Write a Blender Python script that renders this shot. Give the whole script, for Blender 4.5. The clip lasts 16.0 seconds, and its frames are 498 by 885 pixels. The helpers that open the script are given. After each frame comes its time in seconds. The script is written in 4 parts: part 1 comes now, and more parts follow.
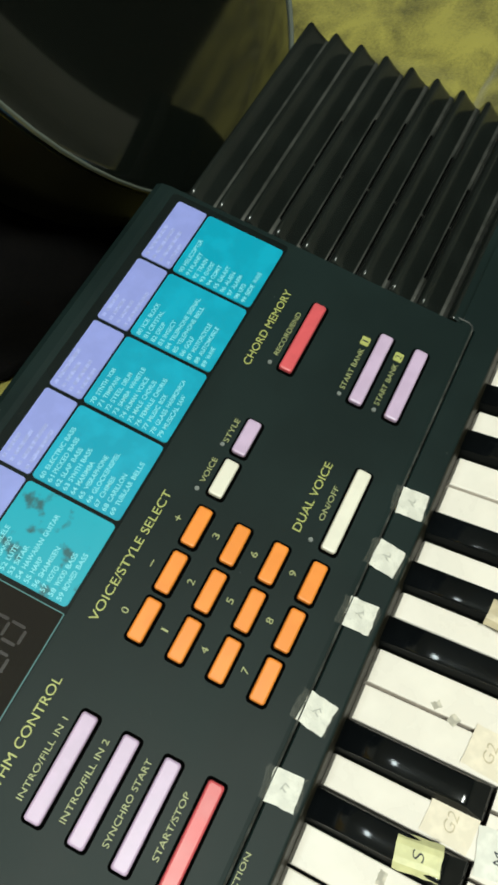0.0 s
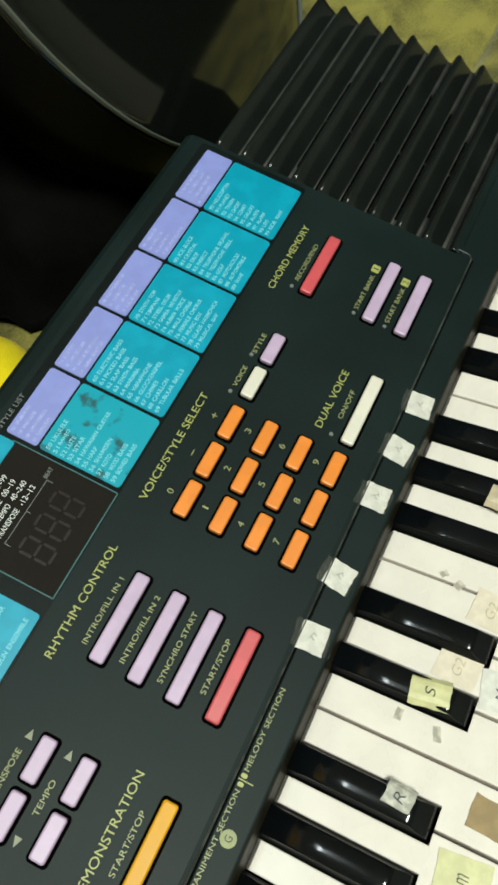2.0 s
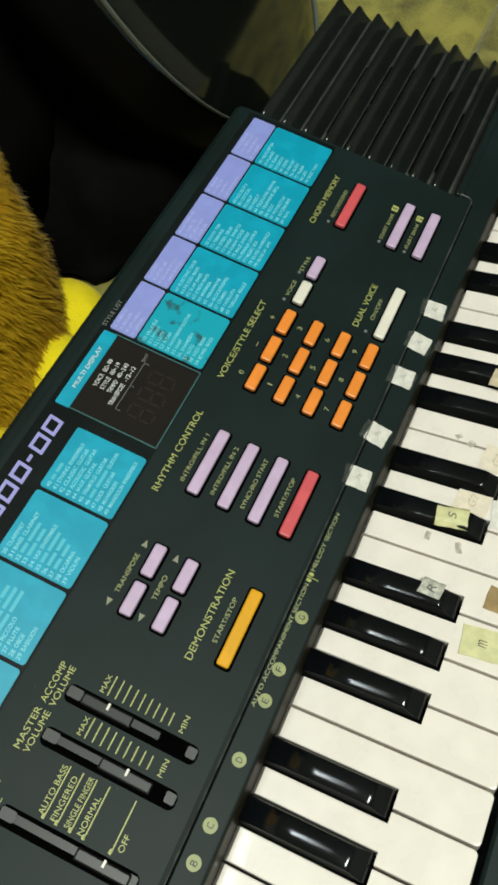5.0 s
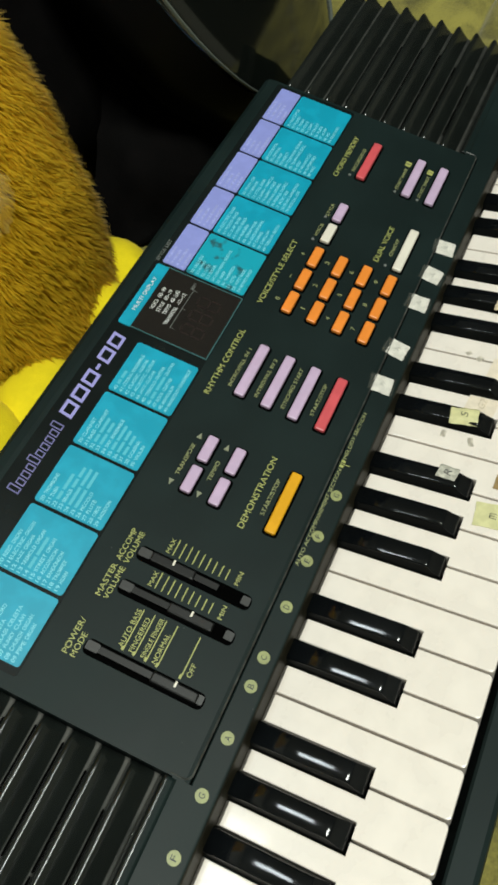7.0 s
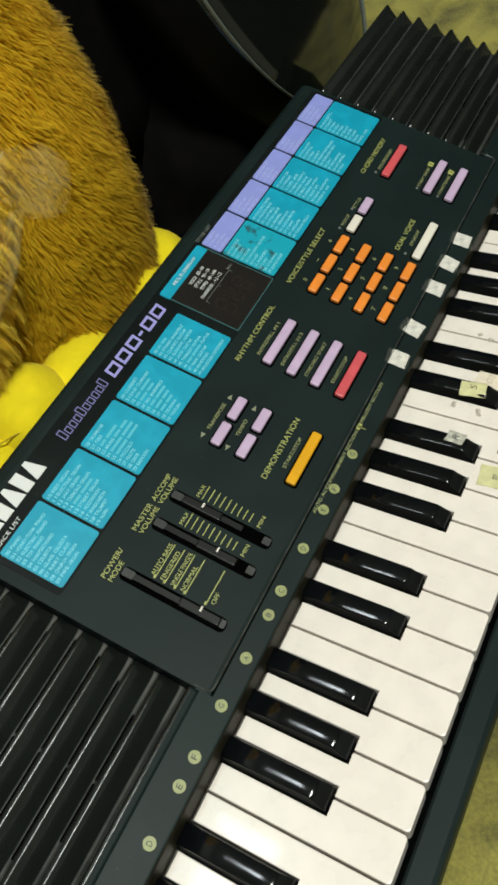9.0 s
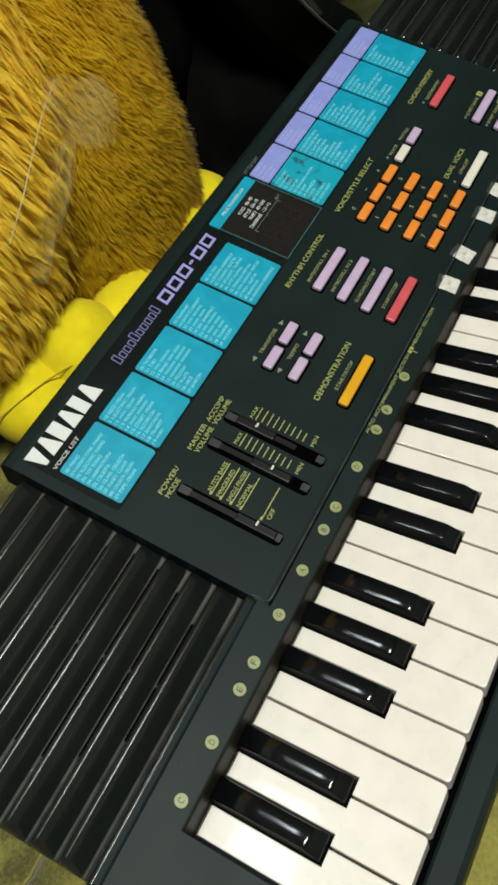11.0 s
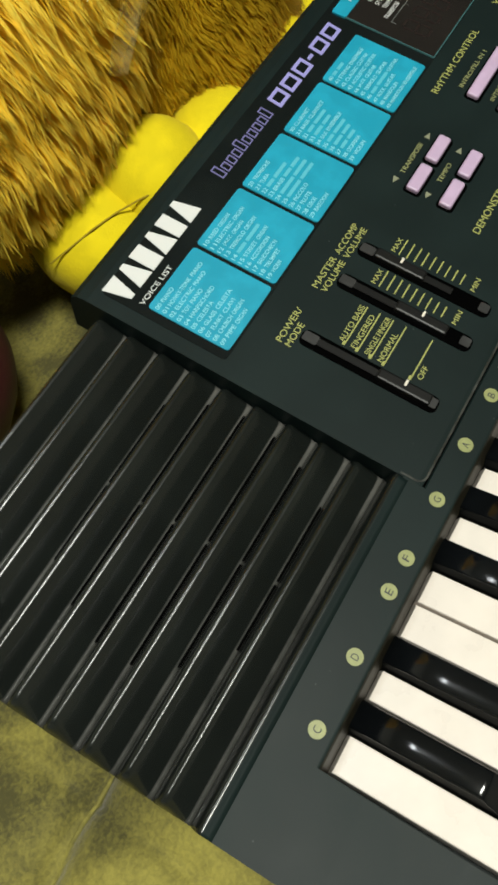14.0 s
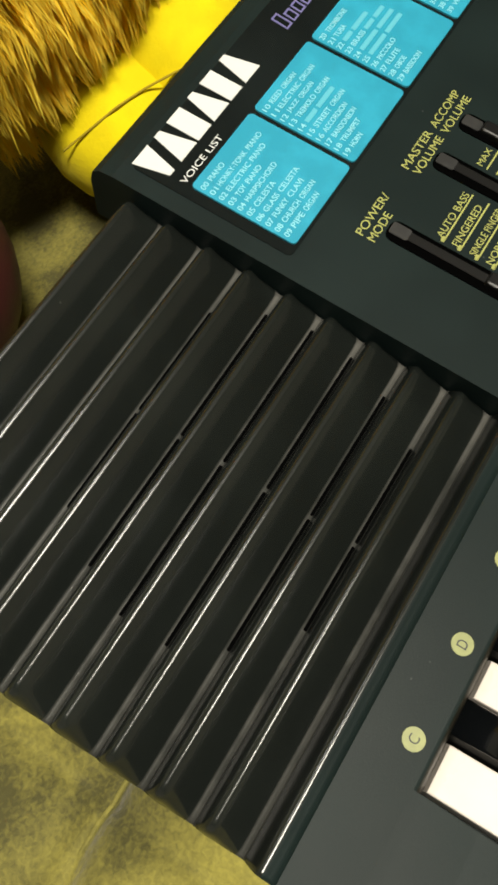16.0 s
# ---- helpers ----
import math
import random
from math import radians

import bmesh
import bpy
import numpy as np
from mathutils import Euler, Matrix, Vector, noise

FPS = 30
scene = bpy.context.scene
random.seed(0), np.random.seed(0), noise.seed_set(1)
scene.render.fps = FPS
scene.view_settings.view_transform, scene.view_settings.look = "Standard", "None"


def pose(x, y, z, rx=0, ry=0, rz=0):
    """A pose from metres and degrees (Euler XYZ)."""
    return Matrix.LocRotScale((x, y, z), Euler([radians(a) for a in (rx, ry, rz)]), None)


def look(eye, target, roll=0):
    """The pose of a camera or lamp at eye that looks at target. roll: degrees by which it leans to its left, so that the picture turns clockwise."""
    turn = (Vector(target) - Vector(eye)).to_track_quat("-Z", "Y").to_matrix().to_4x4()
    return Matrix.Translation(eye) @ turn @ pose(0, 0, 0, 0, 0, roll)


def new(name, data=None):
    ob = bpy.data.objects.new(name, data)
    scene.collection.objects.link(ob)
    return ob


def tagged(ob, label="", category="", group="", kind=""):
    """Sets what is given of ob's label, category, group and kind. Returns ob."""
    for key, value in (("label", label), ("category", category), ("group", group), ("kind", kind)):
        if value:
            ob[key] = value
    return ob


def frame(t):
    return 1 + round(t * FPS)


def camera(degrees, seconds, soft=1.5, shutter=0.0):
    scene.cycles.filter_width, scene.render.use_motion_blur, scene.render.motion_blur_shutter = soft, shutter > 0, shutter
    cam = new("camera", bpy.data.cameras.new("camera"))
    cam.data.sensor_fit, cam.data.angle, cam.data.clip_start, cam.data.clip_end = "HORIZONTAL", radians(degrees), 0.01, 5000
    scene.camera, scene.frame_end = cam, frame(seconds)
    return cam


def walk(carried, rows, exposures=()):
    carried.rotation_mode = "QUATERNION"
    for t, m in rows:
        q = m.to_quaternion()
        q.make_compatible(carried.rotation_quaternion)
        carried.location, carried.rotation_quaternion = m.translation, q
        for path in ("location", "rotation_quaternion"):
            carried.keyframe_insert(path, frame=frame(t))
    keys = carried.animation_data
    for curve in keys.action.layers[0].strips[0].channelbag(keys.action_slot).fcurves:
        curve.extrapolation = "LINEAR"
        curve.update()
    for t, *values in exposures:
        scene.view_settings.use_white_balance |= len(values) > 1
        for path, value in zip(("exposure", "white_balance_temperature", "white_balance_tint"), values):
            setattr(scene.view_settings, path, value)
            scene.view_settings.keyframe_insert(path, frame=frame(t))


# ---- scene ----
# Panel frame: x along the keys, y away from the player, origin at the letter C; SLOPE is the panel's incline.
SLOPE, LIFT = 16.6, 0.05
ROOT = pose(0, 0, LIFT, SLOPE, 0, 0)
LEVEL = pose(0, 0, 0, -SLOPE, 0, 0)

cam = camera(34.93, 16.0, soft=3.1)
ROWS = [
    (0.0, 0.2379, 0.0314, 0.2227, 23.78, -6.30, -63.37),
    (0.5, 0.2272, 0.0225, 0.2295, 24.06, -6.08, -63.51),
    (1.0, 0.2151, 0.0208, 0.2316, 24.14, -5.98, -63.63),
    (1.5, 0.2071, 0.0213, 0.2355, 24.43, -6.01, -63.75),
    (2.0, 0.1928, 0.0211, 0.2362, 24.69, -6.09, -63.88),
    (2.5, 0.1791, 0.0187, 0.2418, 24.97, -6.09, -64.05),
    (3.0, 0.1635, 0.0182, 0.2471, 25.26, -6.24, -64.36),
    (3.5, 0.1534, 0.0142, 0.2512, 25.40, -6.22, -64.50),
    (6.0, 0.0767, 0.0112, 0.2815, 27.87, -6.14, -65.25),
    (6.5, 0.0609, 0.0051, 0.2853, 28.18, -5.89, -65.29),
    (7.0, 0.0474, 0.0027, 0.2857, 28.35, -5.69, -65.34),
    (7.5, 0.0408, 0.0009, 0.2901, 28.99, -5.41, -64.63),
    (8.0, 0.0302, -0.0041, 0.2954, 29.30, -5.22, -63.68),
    (10.5, -0.0081, -0.0197, 0.3040, 29.16, -3.52, -62.16),
    (11.0, -0.0128, -0.0176, 0.2912, 28.20, -2.60, -61.92),
    (11.5, -0.0130, -0.0131, 0.2773, 26.84, -2.10, -61.49),
    (12.0, -0.0136, -0.0086, 0.2653, 25.87, -1.98, -61.15),
    (12.5, -0.0157, -0.0021, 0.2538, 25.08, -1.94, -60.78),
    (13.0, -0.0178, 0.0030, 0.2401, 24.24, -2.06, -60.36),
    (13.5, -0.0193, 0.0101, 0.2270, 23.42, -2.45, -59.99),
    (14.0, -0.0229, 0.0190, 0.2129, 22.64, -2.87, -59.48),
    (14.5, -0.0252, 0.0267, 0.1979, 22.08, -3.10, -59.08),
    (15.0, -0.0221, 0.0291, 0.1873, 21.54, -3.19, -58.90),
    (15.5, -0.0198, 0.0330, 0.1751, 20.59, -3.15, -58.37),
    (16.0, -0.0189, 0.0361, 0.1603, 19.46, -3.20, -58.01),
]
walk(cam, [(t, ROOT @ pose(x, y, z, rx, ry, rz)) for t, x, y, z, rx, ry, rz in ROWS], ((0.0, 0.24, 6500, 3), (3.0, 0.08, 6500, 4), (8.0, 0.02, 6500, 9), (12.0, 0.0, 6500, 10), (14.0, 0.14, 6750, 12), (16.0, 0.50, 7350, 17)))

# ---- light ----
world = bpy.data.worlds.new("room_air")
scene.world = world
world.use_nodes = True
world.node_tree.nodes["Background"].inputs[0].default_value = (1.0, 0.93, 0.8, 1)
world.node_tree.nodes["Background"].inputs[1].default_value = 0.05


def area_lamp(name, place, target, sx, sy, watts, colour):
    data = bpy.data.lights.new(name, "AREA")
    data.shape, data.size, data.size_y, data.energy, data.color = "RECTANGLE", sx, sy, watts, colour
    ob = new(name, data)
    ob.matrix_world = look(place, target)
    return ob


area_lamp("ceiling_light", (-0.15, -0.66, 2.0), (0.05, -0.10, 0), 0.62, 0.30, 46, (0.950, 1.0, 0.915))
area_lamp("second_light", (0.10, 0.48, 2.1), (0.10, 0.48, 0), 0.30, 0.20, 5, (0.88, 0.97, 1.0))


# ---- materials ----
def mat(name, colour, rough=0.5, metal=0.0, vary=0.0, scale=60.0, bump=0.0, bump_scale=900.0, coat=0.0, sheen=0.0, spec=0.5, dark=None, edge=(0.45, 0.62)):
    """Procedural surface: base colour with blotches of a second tone, roughness that follows them, fine relief."""
    m = bpy.data.materials.new(name)
    m.use_nodes = True
    nt = m.node_tree
    b = nt.nodes["Principled BSDF"]
    b.inputs["Base Color"].default_value = (*colour, 1)
    b.inputs["Roughness"].default_value, b.inputs["Metallic"].default_value = rough, metal
    b.inputs["Specular IOR Level"].default_value = spec
    b.inputs["Coat Weight"].default_value = coat
    b.inputs["Sheen Weight"].default_value = sheen
    co = nt.nodes.new("ShaderNodeTexCoord")
    if vary:
        n = nt.nodes.new("ShaderNodeTexNoise")
        n.inputs["Scale"].default_value, n.inputs["Detail"].default_value = scale, 8
        nt.links.new(co.outputs["Object"], n.inputs["Vector"])
        ramp = nt.nodes.new("ShaderNodeValToRGB")
        ramp.color_ramp.elements[0].position, ramp.color_ramp.elements[1].position = edge
        d = dark or tuple(c * (1 - vary) for c in colour)
        ramp.color_ramp.elements[0].color, ramp.color_ramp.elements[1].color = (*d, 1), (*colour, 1)
        nt.links.new(n.outputs["Fac"], ramp.inputs[0])
        nt.links.new(ramp.outputs[0], b.inputs["Base Color"])
        mr = nt.nodes.new("ShaderNodeMapRange")
        mr.inputs["To Min"].default_value, mr.inputs["To Max"].default_value = rough * 0.85, min(1, rough * 1.15)
        nt.links.new(n.outputs["Fac"], mr.inputs["Value"])
        nt.links.new(mr.outputs[0], b.inputs["Roughness"])
    if bump:
        n2 = nt.nodes.new("ShaderNodeTexNoise")
        n2.inputs["Scale"].default_value, n2.inputs["Detail"].default_value = bump_scale, 4
        nt.links.new(co.outputs["Object"], n2.inputs["Vector"])
        bp = nt.nodes.new("ShaderNodeBump")
        bp.inputs["Strength"].default_value, bp.inputs["Distance"].default_value = bump, 0.0006
        nt.links.new(n2.outputs["Fac"], bp.inputs["Height"])
        nt.links.new(bp.outputs[0], b.inputs["Normal"])
    return m


PANEL = mat("panel_plastic", (0.0072, 0.0150, 0.0145), 0.5, vary=0.2, scale=25, bump=0.06, bump_scale=2500, spec=0.16)
GLOSS_PANEL = mat("smooth_black_panel", (0.007, 0.0105, 0.0105), 0.25, vary=0.3, scale=30, spec=0.3)
RIB = mat("rib_plastic", (0.0110, 0.0135, 0.0120), 0.21, vary=0.2, scale=40, bump=0.03, bump_scale=1500, spec=0.5)
# greyer than the panel: the bead's highlight and dust sit in this colour
EDGE = mat("lit_edge_plastic", (0.070, 0.074, 0.068), 0.45, vary=0.6, scale=160)
# brown tint carries the white keys' reflection in the dark plastic
NOSE = mat("smooth_strip_nose", (0.018, 0.016, 0.009), 0.45, vary=0.4, scale=120, spec=0.10)
KNOB = mat("knob_plastic", (0.006, 0.006, 0.006), 0.4, spec=0.3)
# near-black: the shade inside gaps, slots and grooves is put into this colour
WELL = mat("recess_shade", (0.0012, 0.0012, 0.0012), 0.9, spec=0.0)
KEY_WHITE = mat("key_white", (0.80, 0.728, 0.662), 0.28, vary=0.05, scale=90, coat=0.2)
KEY_BLACK = mat("key_black", (0.004, 0.005, 0.006), 0.13, vary=0.3, scale=70)
KEY_SIDE = mat("key_black_side", (0.004, 0.005, 0.005), 0.45, vary=0.3, scale=70, spec=0.04)
TEAL = mat("teal_print", (0.004, 0.315, 0.47), 0.4, vary=0.12, scale=120)
TEAL_STAINED = mat("teal_print_stained", (0.005, 0.31, 0.42), 0.4, vary=0.5, scale=150, dark=(0.02, 0.10, 0.12), edge=(0.34, 0.44))
PURPLE = mat("purple_print", (0.255, 0.285, 0.66), 0.4, vary=0.08, scale=120)
ORANGE = mat("orange_button", (0.80, 0.24, 0.03), 0.42, vary=0.08, scale=150)
LILAC = mat("lilac_button", (0.52, 0.38, 0.55), 0.42, vary=0.08, scale=150)
RED = mat("red_button", (0.60, 0.085, 0.10), 0.42, vary=0.1, scale=150)
CREAM = mat("cream_button", (0.72, 0.67, 0.58), 0.42, vary=0.06, scale=150)
AMBER = mat("amber_button", (0.70, 0.34, 0.012), 0.42, vary=0.08, scale=150, spec=0.22)
LIME = mat("lime_ink", (0.37, 0.38, 0.11), 0.5)
LETTER_DISC = mat("lime_disc_ink", (0.29, 0.31, 0.12), 0.5, vary=0.15, scale=300)
LIME_DIM = mat("lime_ink_small", (0.30, 0.31, 0.13), 0.5)
PALE = mat("pale_ink", (0.20, 0.58, 0.68), 0.5)
BAR_PALE = mat("pale_bar_ink", (0.075, 0.43, 0.55), 0.5)
WHITE_INK = mat("white_ink", (0.64, 0.65, 0.64), 0.5)
LILAC_INK = mat("lilac_ink", (0.30, 0.28, 0.62), 0.5)
LILAC_DIM = mat("lilac_outline_ink", (0.15, 0.14, 0.33), 0.5)
GREY_INK = mat("grey_ink", (0.16, 0.17, 0.16), 0.5)
PURPLE_INK = mat("faded_ink", (0.33, 0.365, 0.73), 0.5, vary=0.2, scale=900)
DARK_INK = mat("dark_ink", (0.02, 0.02, 0.03), 0.6)
WINDOW = mat("display_window", (0.014, 0.012, 0.011), 0.10)
SEGMENT = mat("unlit_segment", (0.017, 0.011, 0.010), 0.3)
PAPER = mat("paper_sticker", (0.74, 0.71, 0.65), 0.5, vary=0.15, scale=260, bump=0.08, bump_scale=500)
NOTE = mat("yellow_note", (0.66, 0.63, 0.34), 0.4, vary=0.14, scale=200, bump=0.08, bump_scale=400)
OLD_TAPE = mat("aged_tape", (0.62, 0.52, 0.36), 0.4, vary=0.25, scale=200)
OLD_TAPE_PALE = mat("aged_tape_pale", (0.78, 0.68, 0.55), 0.35, vary=0.10, scale=260)
PAPER_GREY = mat("grey_tape", (0.58, 0.56, 0.48), 0.4, vary=0.4, scale=350)
CARD = mat("brown_tape", (0.33, 0.22, 0.09), 0.5, vary=0.2, scale=200)
VELVET = mat("olive_velvet", (0.30, 0.26, 0.05), 0.8, bump=0.6, bump_scale=520, sheen=0.25)


def joined(nt, op, a, b):
    """Maths node on two sockets or numbers."""
    n = nt.nodes.new("ShaderNodeMath")
    n.operation, n.use_clamp = op, True
    for k, v in ((0, a), (1, b)):
        if isinstance(v, (int, float)):
            n.inputs[k].default_value = v
        else:
            nt.links.new(v, n.inputs[k])
    return n.outputs[0]


def ranged(nt, socket, lo, hi):
    n = nt.nodes.new("ShaderNodeMapRange")
    n.interpolation_type = "SMOOTHSTEP"
    n.inputs["From Min"].default_value, n.inputs["From Max"].default_value = lo, hi
    nt.links.new(socket, n.inputs["Value"])
    return n.outputs[0]


def over(nt, factor, colour, rough=None):
    """Lay a second colour over the base where factor says."""
    b = nt.nodes["Principled BSDF"]
    mix = nt.nodes.new("ShaderNodeMixRGB")
    nt.links.new(factor, mix.inputs[0])
    nt.links.new(b.inputs["Base Color"].links[0].from_socket, mix.inputs[1])
    mix.inputs[2].default_value = (*colour, 1)
    nt.links.new(mix.outputs[0], b.inputs["Base Color"])
    if rough is not None:
        m2 = nt.nodes.new("ShaderNodeMixRGB")
        nt.links.new(factor, m2.inputs[0])
        nt.links.new(b.inputs["Roughness"].links[0].from_socket, m2.inputs[1])
        m2.inputs[2].default_value = (rough, rough, rough, 1)
        nt.links.new(m2.outputs[0], b.inputs["Roughness"])


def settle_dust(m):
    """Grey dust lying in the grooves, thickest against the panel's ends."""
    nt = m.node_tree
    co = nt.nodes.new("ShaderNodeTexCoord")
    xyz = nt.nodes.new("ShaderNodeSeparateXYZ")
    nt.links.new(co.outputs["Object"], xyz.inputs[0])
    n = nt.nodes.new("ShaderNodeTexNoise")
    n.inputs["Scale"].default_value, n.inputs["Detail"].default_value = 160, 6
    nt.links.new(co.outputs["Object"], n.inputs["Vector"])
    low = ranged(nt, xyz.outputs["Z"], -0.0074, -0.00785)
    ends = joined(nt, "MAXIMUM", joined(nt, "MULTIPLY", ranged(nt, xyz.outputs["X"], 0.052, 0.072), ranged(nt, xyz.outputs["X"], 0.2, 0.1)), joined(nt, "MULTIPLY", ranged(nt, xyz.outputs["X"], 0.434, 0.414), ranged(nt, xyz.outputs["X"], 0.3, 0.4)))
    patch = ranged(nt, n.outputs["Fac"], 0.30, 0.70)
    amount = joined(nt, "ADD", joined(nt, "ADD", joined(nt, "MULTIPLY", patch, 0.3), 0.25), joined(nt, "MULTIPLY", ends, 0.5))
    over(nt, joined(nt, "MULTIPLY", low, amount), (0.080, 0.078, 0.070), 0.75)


def speckle(m, colour, cells, size):
    """Sparse specks of dust."""
    nt = m.node_tree
    co = nt.nodes.new("ShaderNodeTexCoord")
    v = nt.nodes.new("ShaderNodeTexVoronoi")
    v.inputs["Scale"].default_value = cells
    nt.links.new(co.outputs["Object"], v.inputs["Vector"])
    sep = nt.nodes.new("ShaderNodeSeparateXYZ")
    nt.links.new(v.outputs["Color"], sep.inputs[0])
    dot = joined(nt, "MULTIPLY", ranged(nt, v.outputs["Distance"], size, size * 0.4), ranged(nt, sep.outputs[0], 0.72, 0.95))
    over(nt, dot, colour)


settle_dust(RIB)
speckle(RIB, (0.05, 0.05, 0.045), 200, 0.05)
speckle(PANEL, (0.055, 0.062, 0.060), 200, 0.06)


def nap(m, tones):
    """Pile brushed this way and that: broad patches, streaks and fine speckle."""
    nt = m.node_tree
    co = nt.nodes.new("ShaderNodeTexCoord")
    total = None
    for scale, weight, detail in ((8, 0.50, 3), (36, 0.38, 5), (650, 0.16, 2)):
        n = nt.nodes.new("ShaderNodeTexNoise")
        n.inputs["Scale"].default_value, n.inputs["Detail"].default_value, n.inputs["Distortion"].default_value = scale, detail, 0.6
        nt.links.new(co.outputs["Object"], n.inputs["Vector"])
        k = nt.nodes.new("ShaderNodeMath")
        k.operation = "MULTIPLY_ADD"
        k.inputs[1].default_value = weight
        nt.links.new(n.outputs["Fac"], k.inputs[0])
        if total:
            nt.links.new(total.outputs[0], k.inputs[2])
        else:
            k.inputs[2].default_value = 0
        total = k
    ramp = nt.nodes.new("ShaderNodeValToRGB")
    ramp.color_ramp.elements[0].position, ramp.color_ramp.elements[1].position = 0.435, 0.605
    ramp.color_ramp.elements[0].color, ramp.color_ramp.elements[1].color = (*tones[0], 1), (*tones[1], 1)
    nt.links.new(total.outputs[0], ramp.inputs[0])
    nt.links.new(ramp.outputs[0], nt.nodes["Principled BSDF"].inputs["Base Color"])


nap(VELVET, ((0.060, 0.053, 0.008), (0.295, 0.256, 0.045)))
FELT = mat("yellow_felt", (0.86, 0.68, 0.016), 0.9, vary=0.12, scale=60, bump=0.4, bump_scale=900, sheen=0.05, spec=0.12)
FUR = mat("golden_fur", (0.60, 0.40, 0.022), 0.85, vary=0.4, scale=38, sheen=0.1, spec=0.25)
# short pile, darker than the long fur: the right body's shade is painted in
PLUSH = mat("shaded_amber_plush", (0.60, 0.40, 0.022), 0.85, vary=0.4, scale=38, sheen=0.1, spec=0.2)


def hairy(m, deep, pale, through_light):
    """Every hair its own tone; light shines partly through."""
    nt = m.node_tree
    geo, ramp = nt.nodes.new("ShaderNodeNewGeometry"), nt.nodes.new("ShaderNodeValToRGB")
    ramp.color_ramp.elements[0].color, ramp.color_ramp.elements[1].color = (*deep, 1), (*pale, 1)
    nt.links.new(geo.outputs["Random Per Island"], ramp.inputs[0])
    b = nt.nodes["Principled BSDF"]
    nt.links.new(ramp.outputs[0], b.inputs["Base Color"])
    thin, mix = nt.nodes.new("ShaderNodeBsdfTranslucent"), nt.nodes.new("ShaderNodeMixShader")
    mix.inputs[0].default_value = through_light
    nt.links.new(ramp.outputs[0], thin.inputs["Color"])
    nt.links.new(b.outputs[0], mix.inputs[1])
    nt.links.new(thin.outputs[0], mix.inputs[2])
    nt.links.new(mix.outputs[0], nt.nodes["Material Output"].inputs["Surface"])


hairy(FUR, (0.98, 0.60, 0.025), (1.0, 0.80, 0.11), 0.35)
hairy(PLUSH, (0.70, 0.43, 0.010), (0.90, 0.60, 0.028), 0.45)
# paler velvet for the lit edge of the pinched seams
SEAM_LIGHT = mat("lit_seam_velvet", (0.24, 0.21, 0.045), 0.85, vary=0.3, scale=300, bump=0.5)
SEAM = mat("dark_thread", (0.36, 0.26, 0.01), 0.9)
BAG = mat("black_cloth", (0.0022, 0.0018, 0.0018), 0.95, spec=0.08, vary=0.4, scale=60, bump=0.5, bump_scale=700)
GRIME = mat("grime", (0.60, 0.54, 0.45), 0.6, vary=0.4, scale=400)
FILM = bpy.data.materials.new("clear_film")
FILM.use_nodes = True
FILM.node_tree.nodes["Principled BSDF"].inputs["Base Color"].default_value = (1.0, 0.86, 0.42, 1)
FILM.node_tree.nodes["Principled BSDF"].inputs["Roughness"].default_value = 0.2
FILM.node_tree.nodes["Principled BSDF"].inputs["Alpha"].default_value = 0.09
FILM.node_tree.nodes["Principled BSDF"].inputs["Specular IOR Level"].default_value = 0.3
TAPE = bpy.data.materials.new("clear_tape")
TAPE.use_nodes = True
for key, value in (("Base Color", (0.55, 0.52, 0.44, 1)), ("Roughness", 0.25), ("Alpha", 0.06)):
    TAPE.node_tree.nodes["Principled BSDF"].inputs[key].default_value = value
GRAPHITE = mat("graphite", (0.33, 0.32, 0.29), 0.5)
GUITAR = mat("black_lacquer", (0.004, 0.005, 0.004), 0.08, spec=0.75)
DARK_WOOD = mat("dark_wood", (0.012, 0.008, 0.006), 0.6, vary=0.4, scale=12, spec=0.2)
# paler than the black lacquer: the rim's highlight is put into this grey
BINDING = mat("edge_highlight_lacquer", (0.09, 0.10, 0.085), 0.2)
GUITAR_SIDE = mat("black_side_lacquer", (0.004, 0.004, 0.004), 0.4, spec=0.06)
MAROON = mat("maroon_cloth", (0.06, 0.008, 0.008), 0.6, vary=0.3, scale=50, bump=0.3)
PLASTER = mat("wall_paint", (0.55, 0.53, 0.46), 0.9, vary=0.1, scale=3)


# ---- builders ----
def part(name, bm, material, parent, label="", m=None, smooth=False):
    """A bmesh as one mesh object under a thing or part."""
    me = bpy.data.meshes.new(name)
    bm.normal_update()
    bm.to_mesh(me)
    bm.free()
    for x in material if isinstance(material, (list, tuple)) else (material,):
        me.materials.append(x)
    if smooth:
        for p in me.polygons:
            p.use_smooth = True
    ob = new(name, me)
    ob.parent = parent
    if m is not None:
        ob.matrix_local = m
    if label:
        ob["label"] = label
    return ob


def thing(name, label, category, m=None, group="", kind=""):
    ob = new(name)
    ob.empty_display_size = 0.01
    if m is not None:
        ob.matrix_world = m
    return tagged(ob, label, category, group, kind)


def rounded(w, h, r, steps=4):
    """Outline of a rectangle w x h with rounded corners, counterclockwise."""
    r = min(r, w / 2 - 1e-5, h / 2 - 1e-5)
    pts = []
    for cx, cy, a0 in ((w / 2 - r, h / 2 - r, 0), (r - w / 2, h / 2 - r, 90), (r - w / 2, r - h / 2, 180), (w / 2 - r, r - h / 2, 270)):
        for k in range(steps + 1):
            a = radians(a0 + 90 * k / steps)
            pts.append((cx + r * math.cos(a), cy + r * math.sin(a)))
    return pts


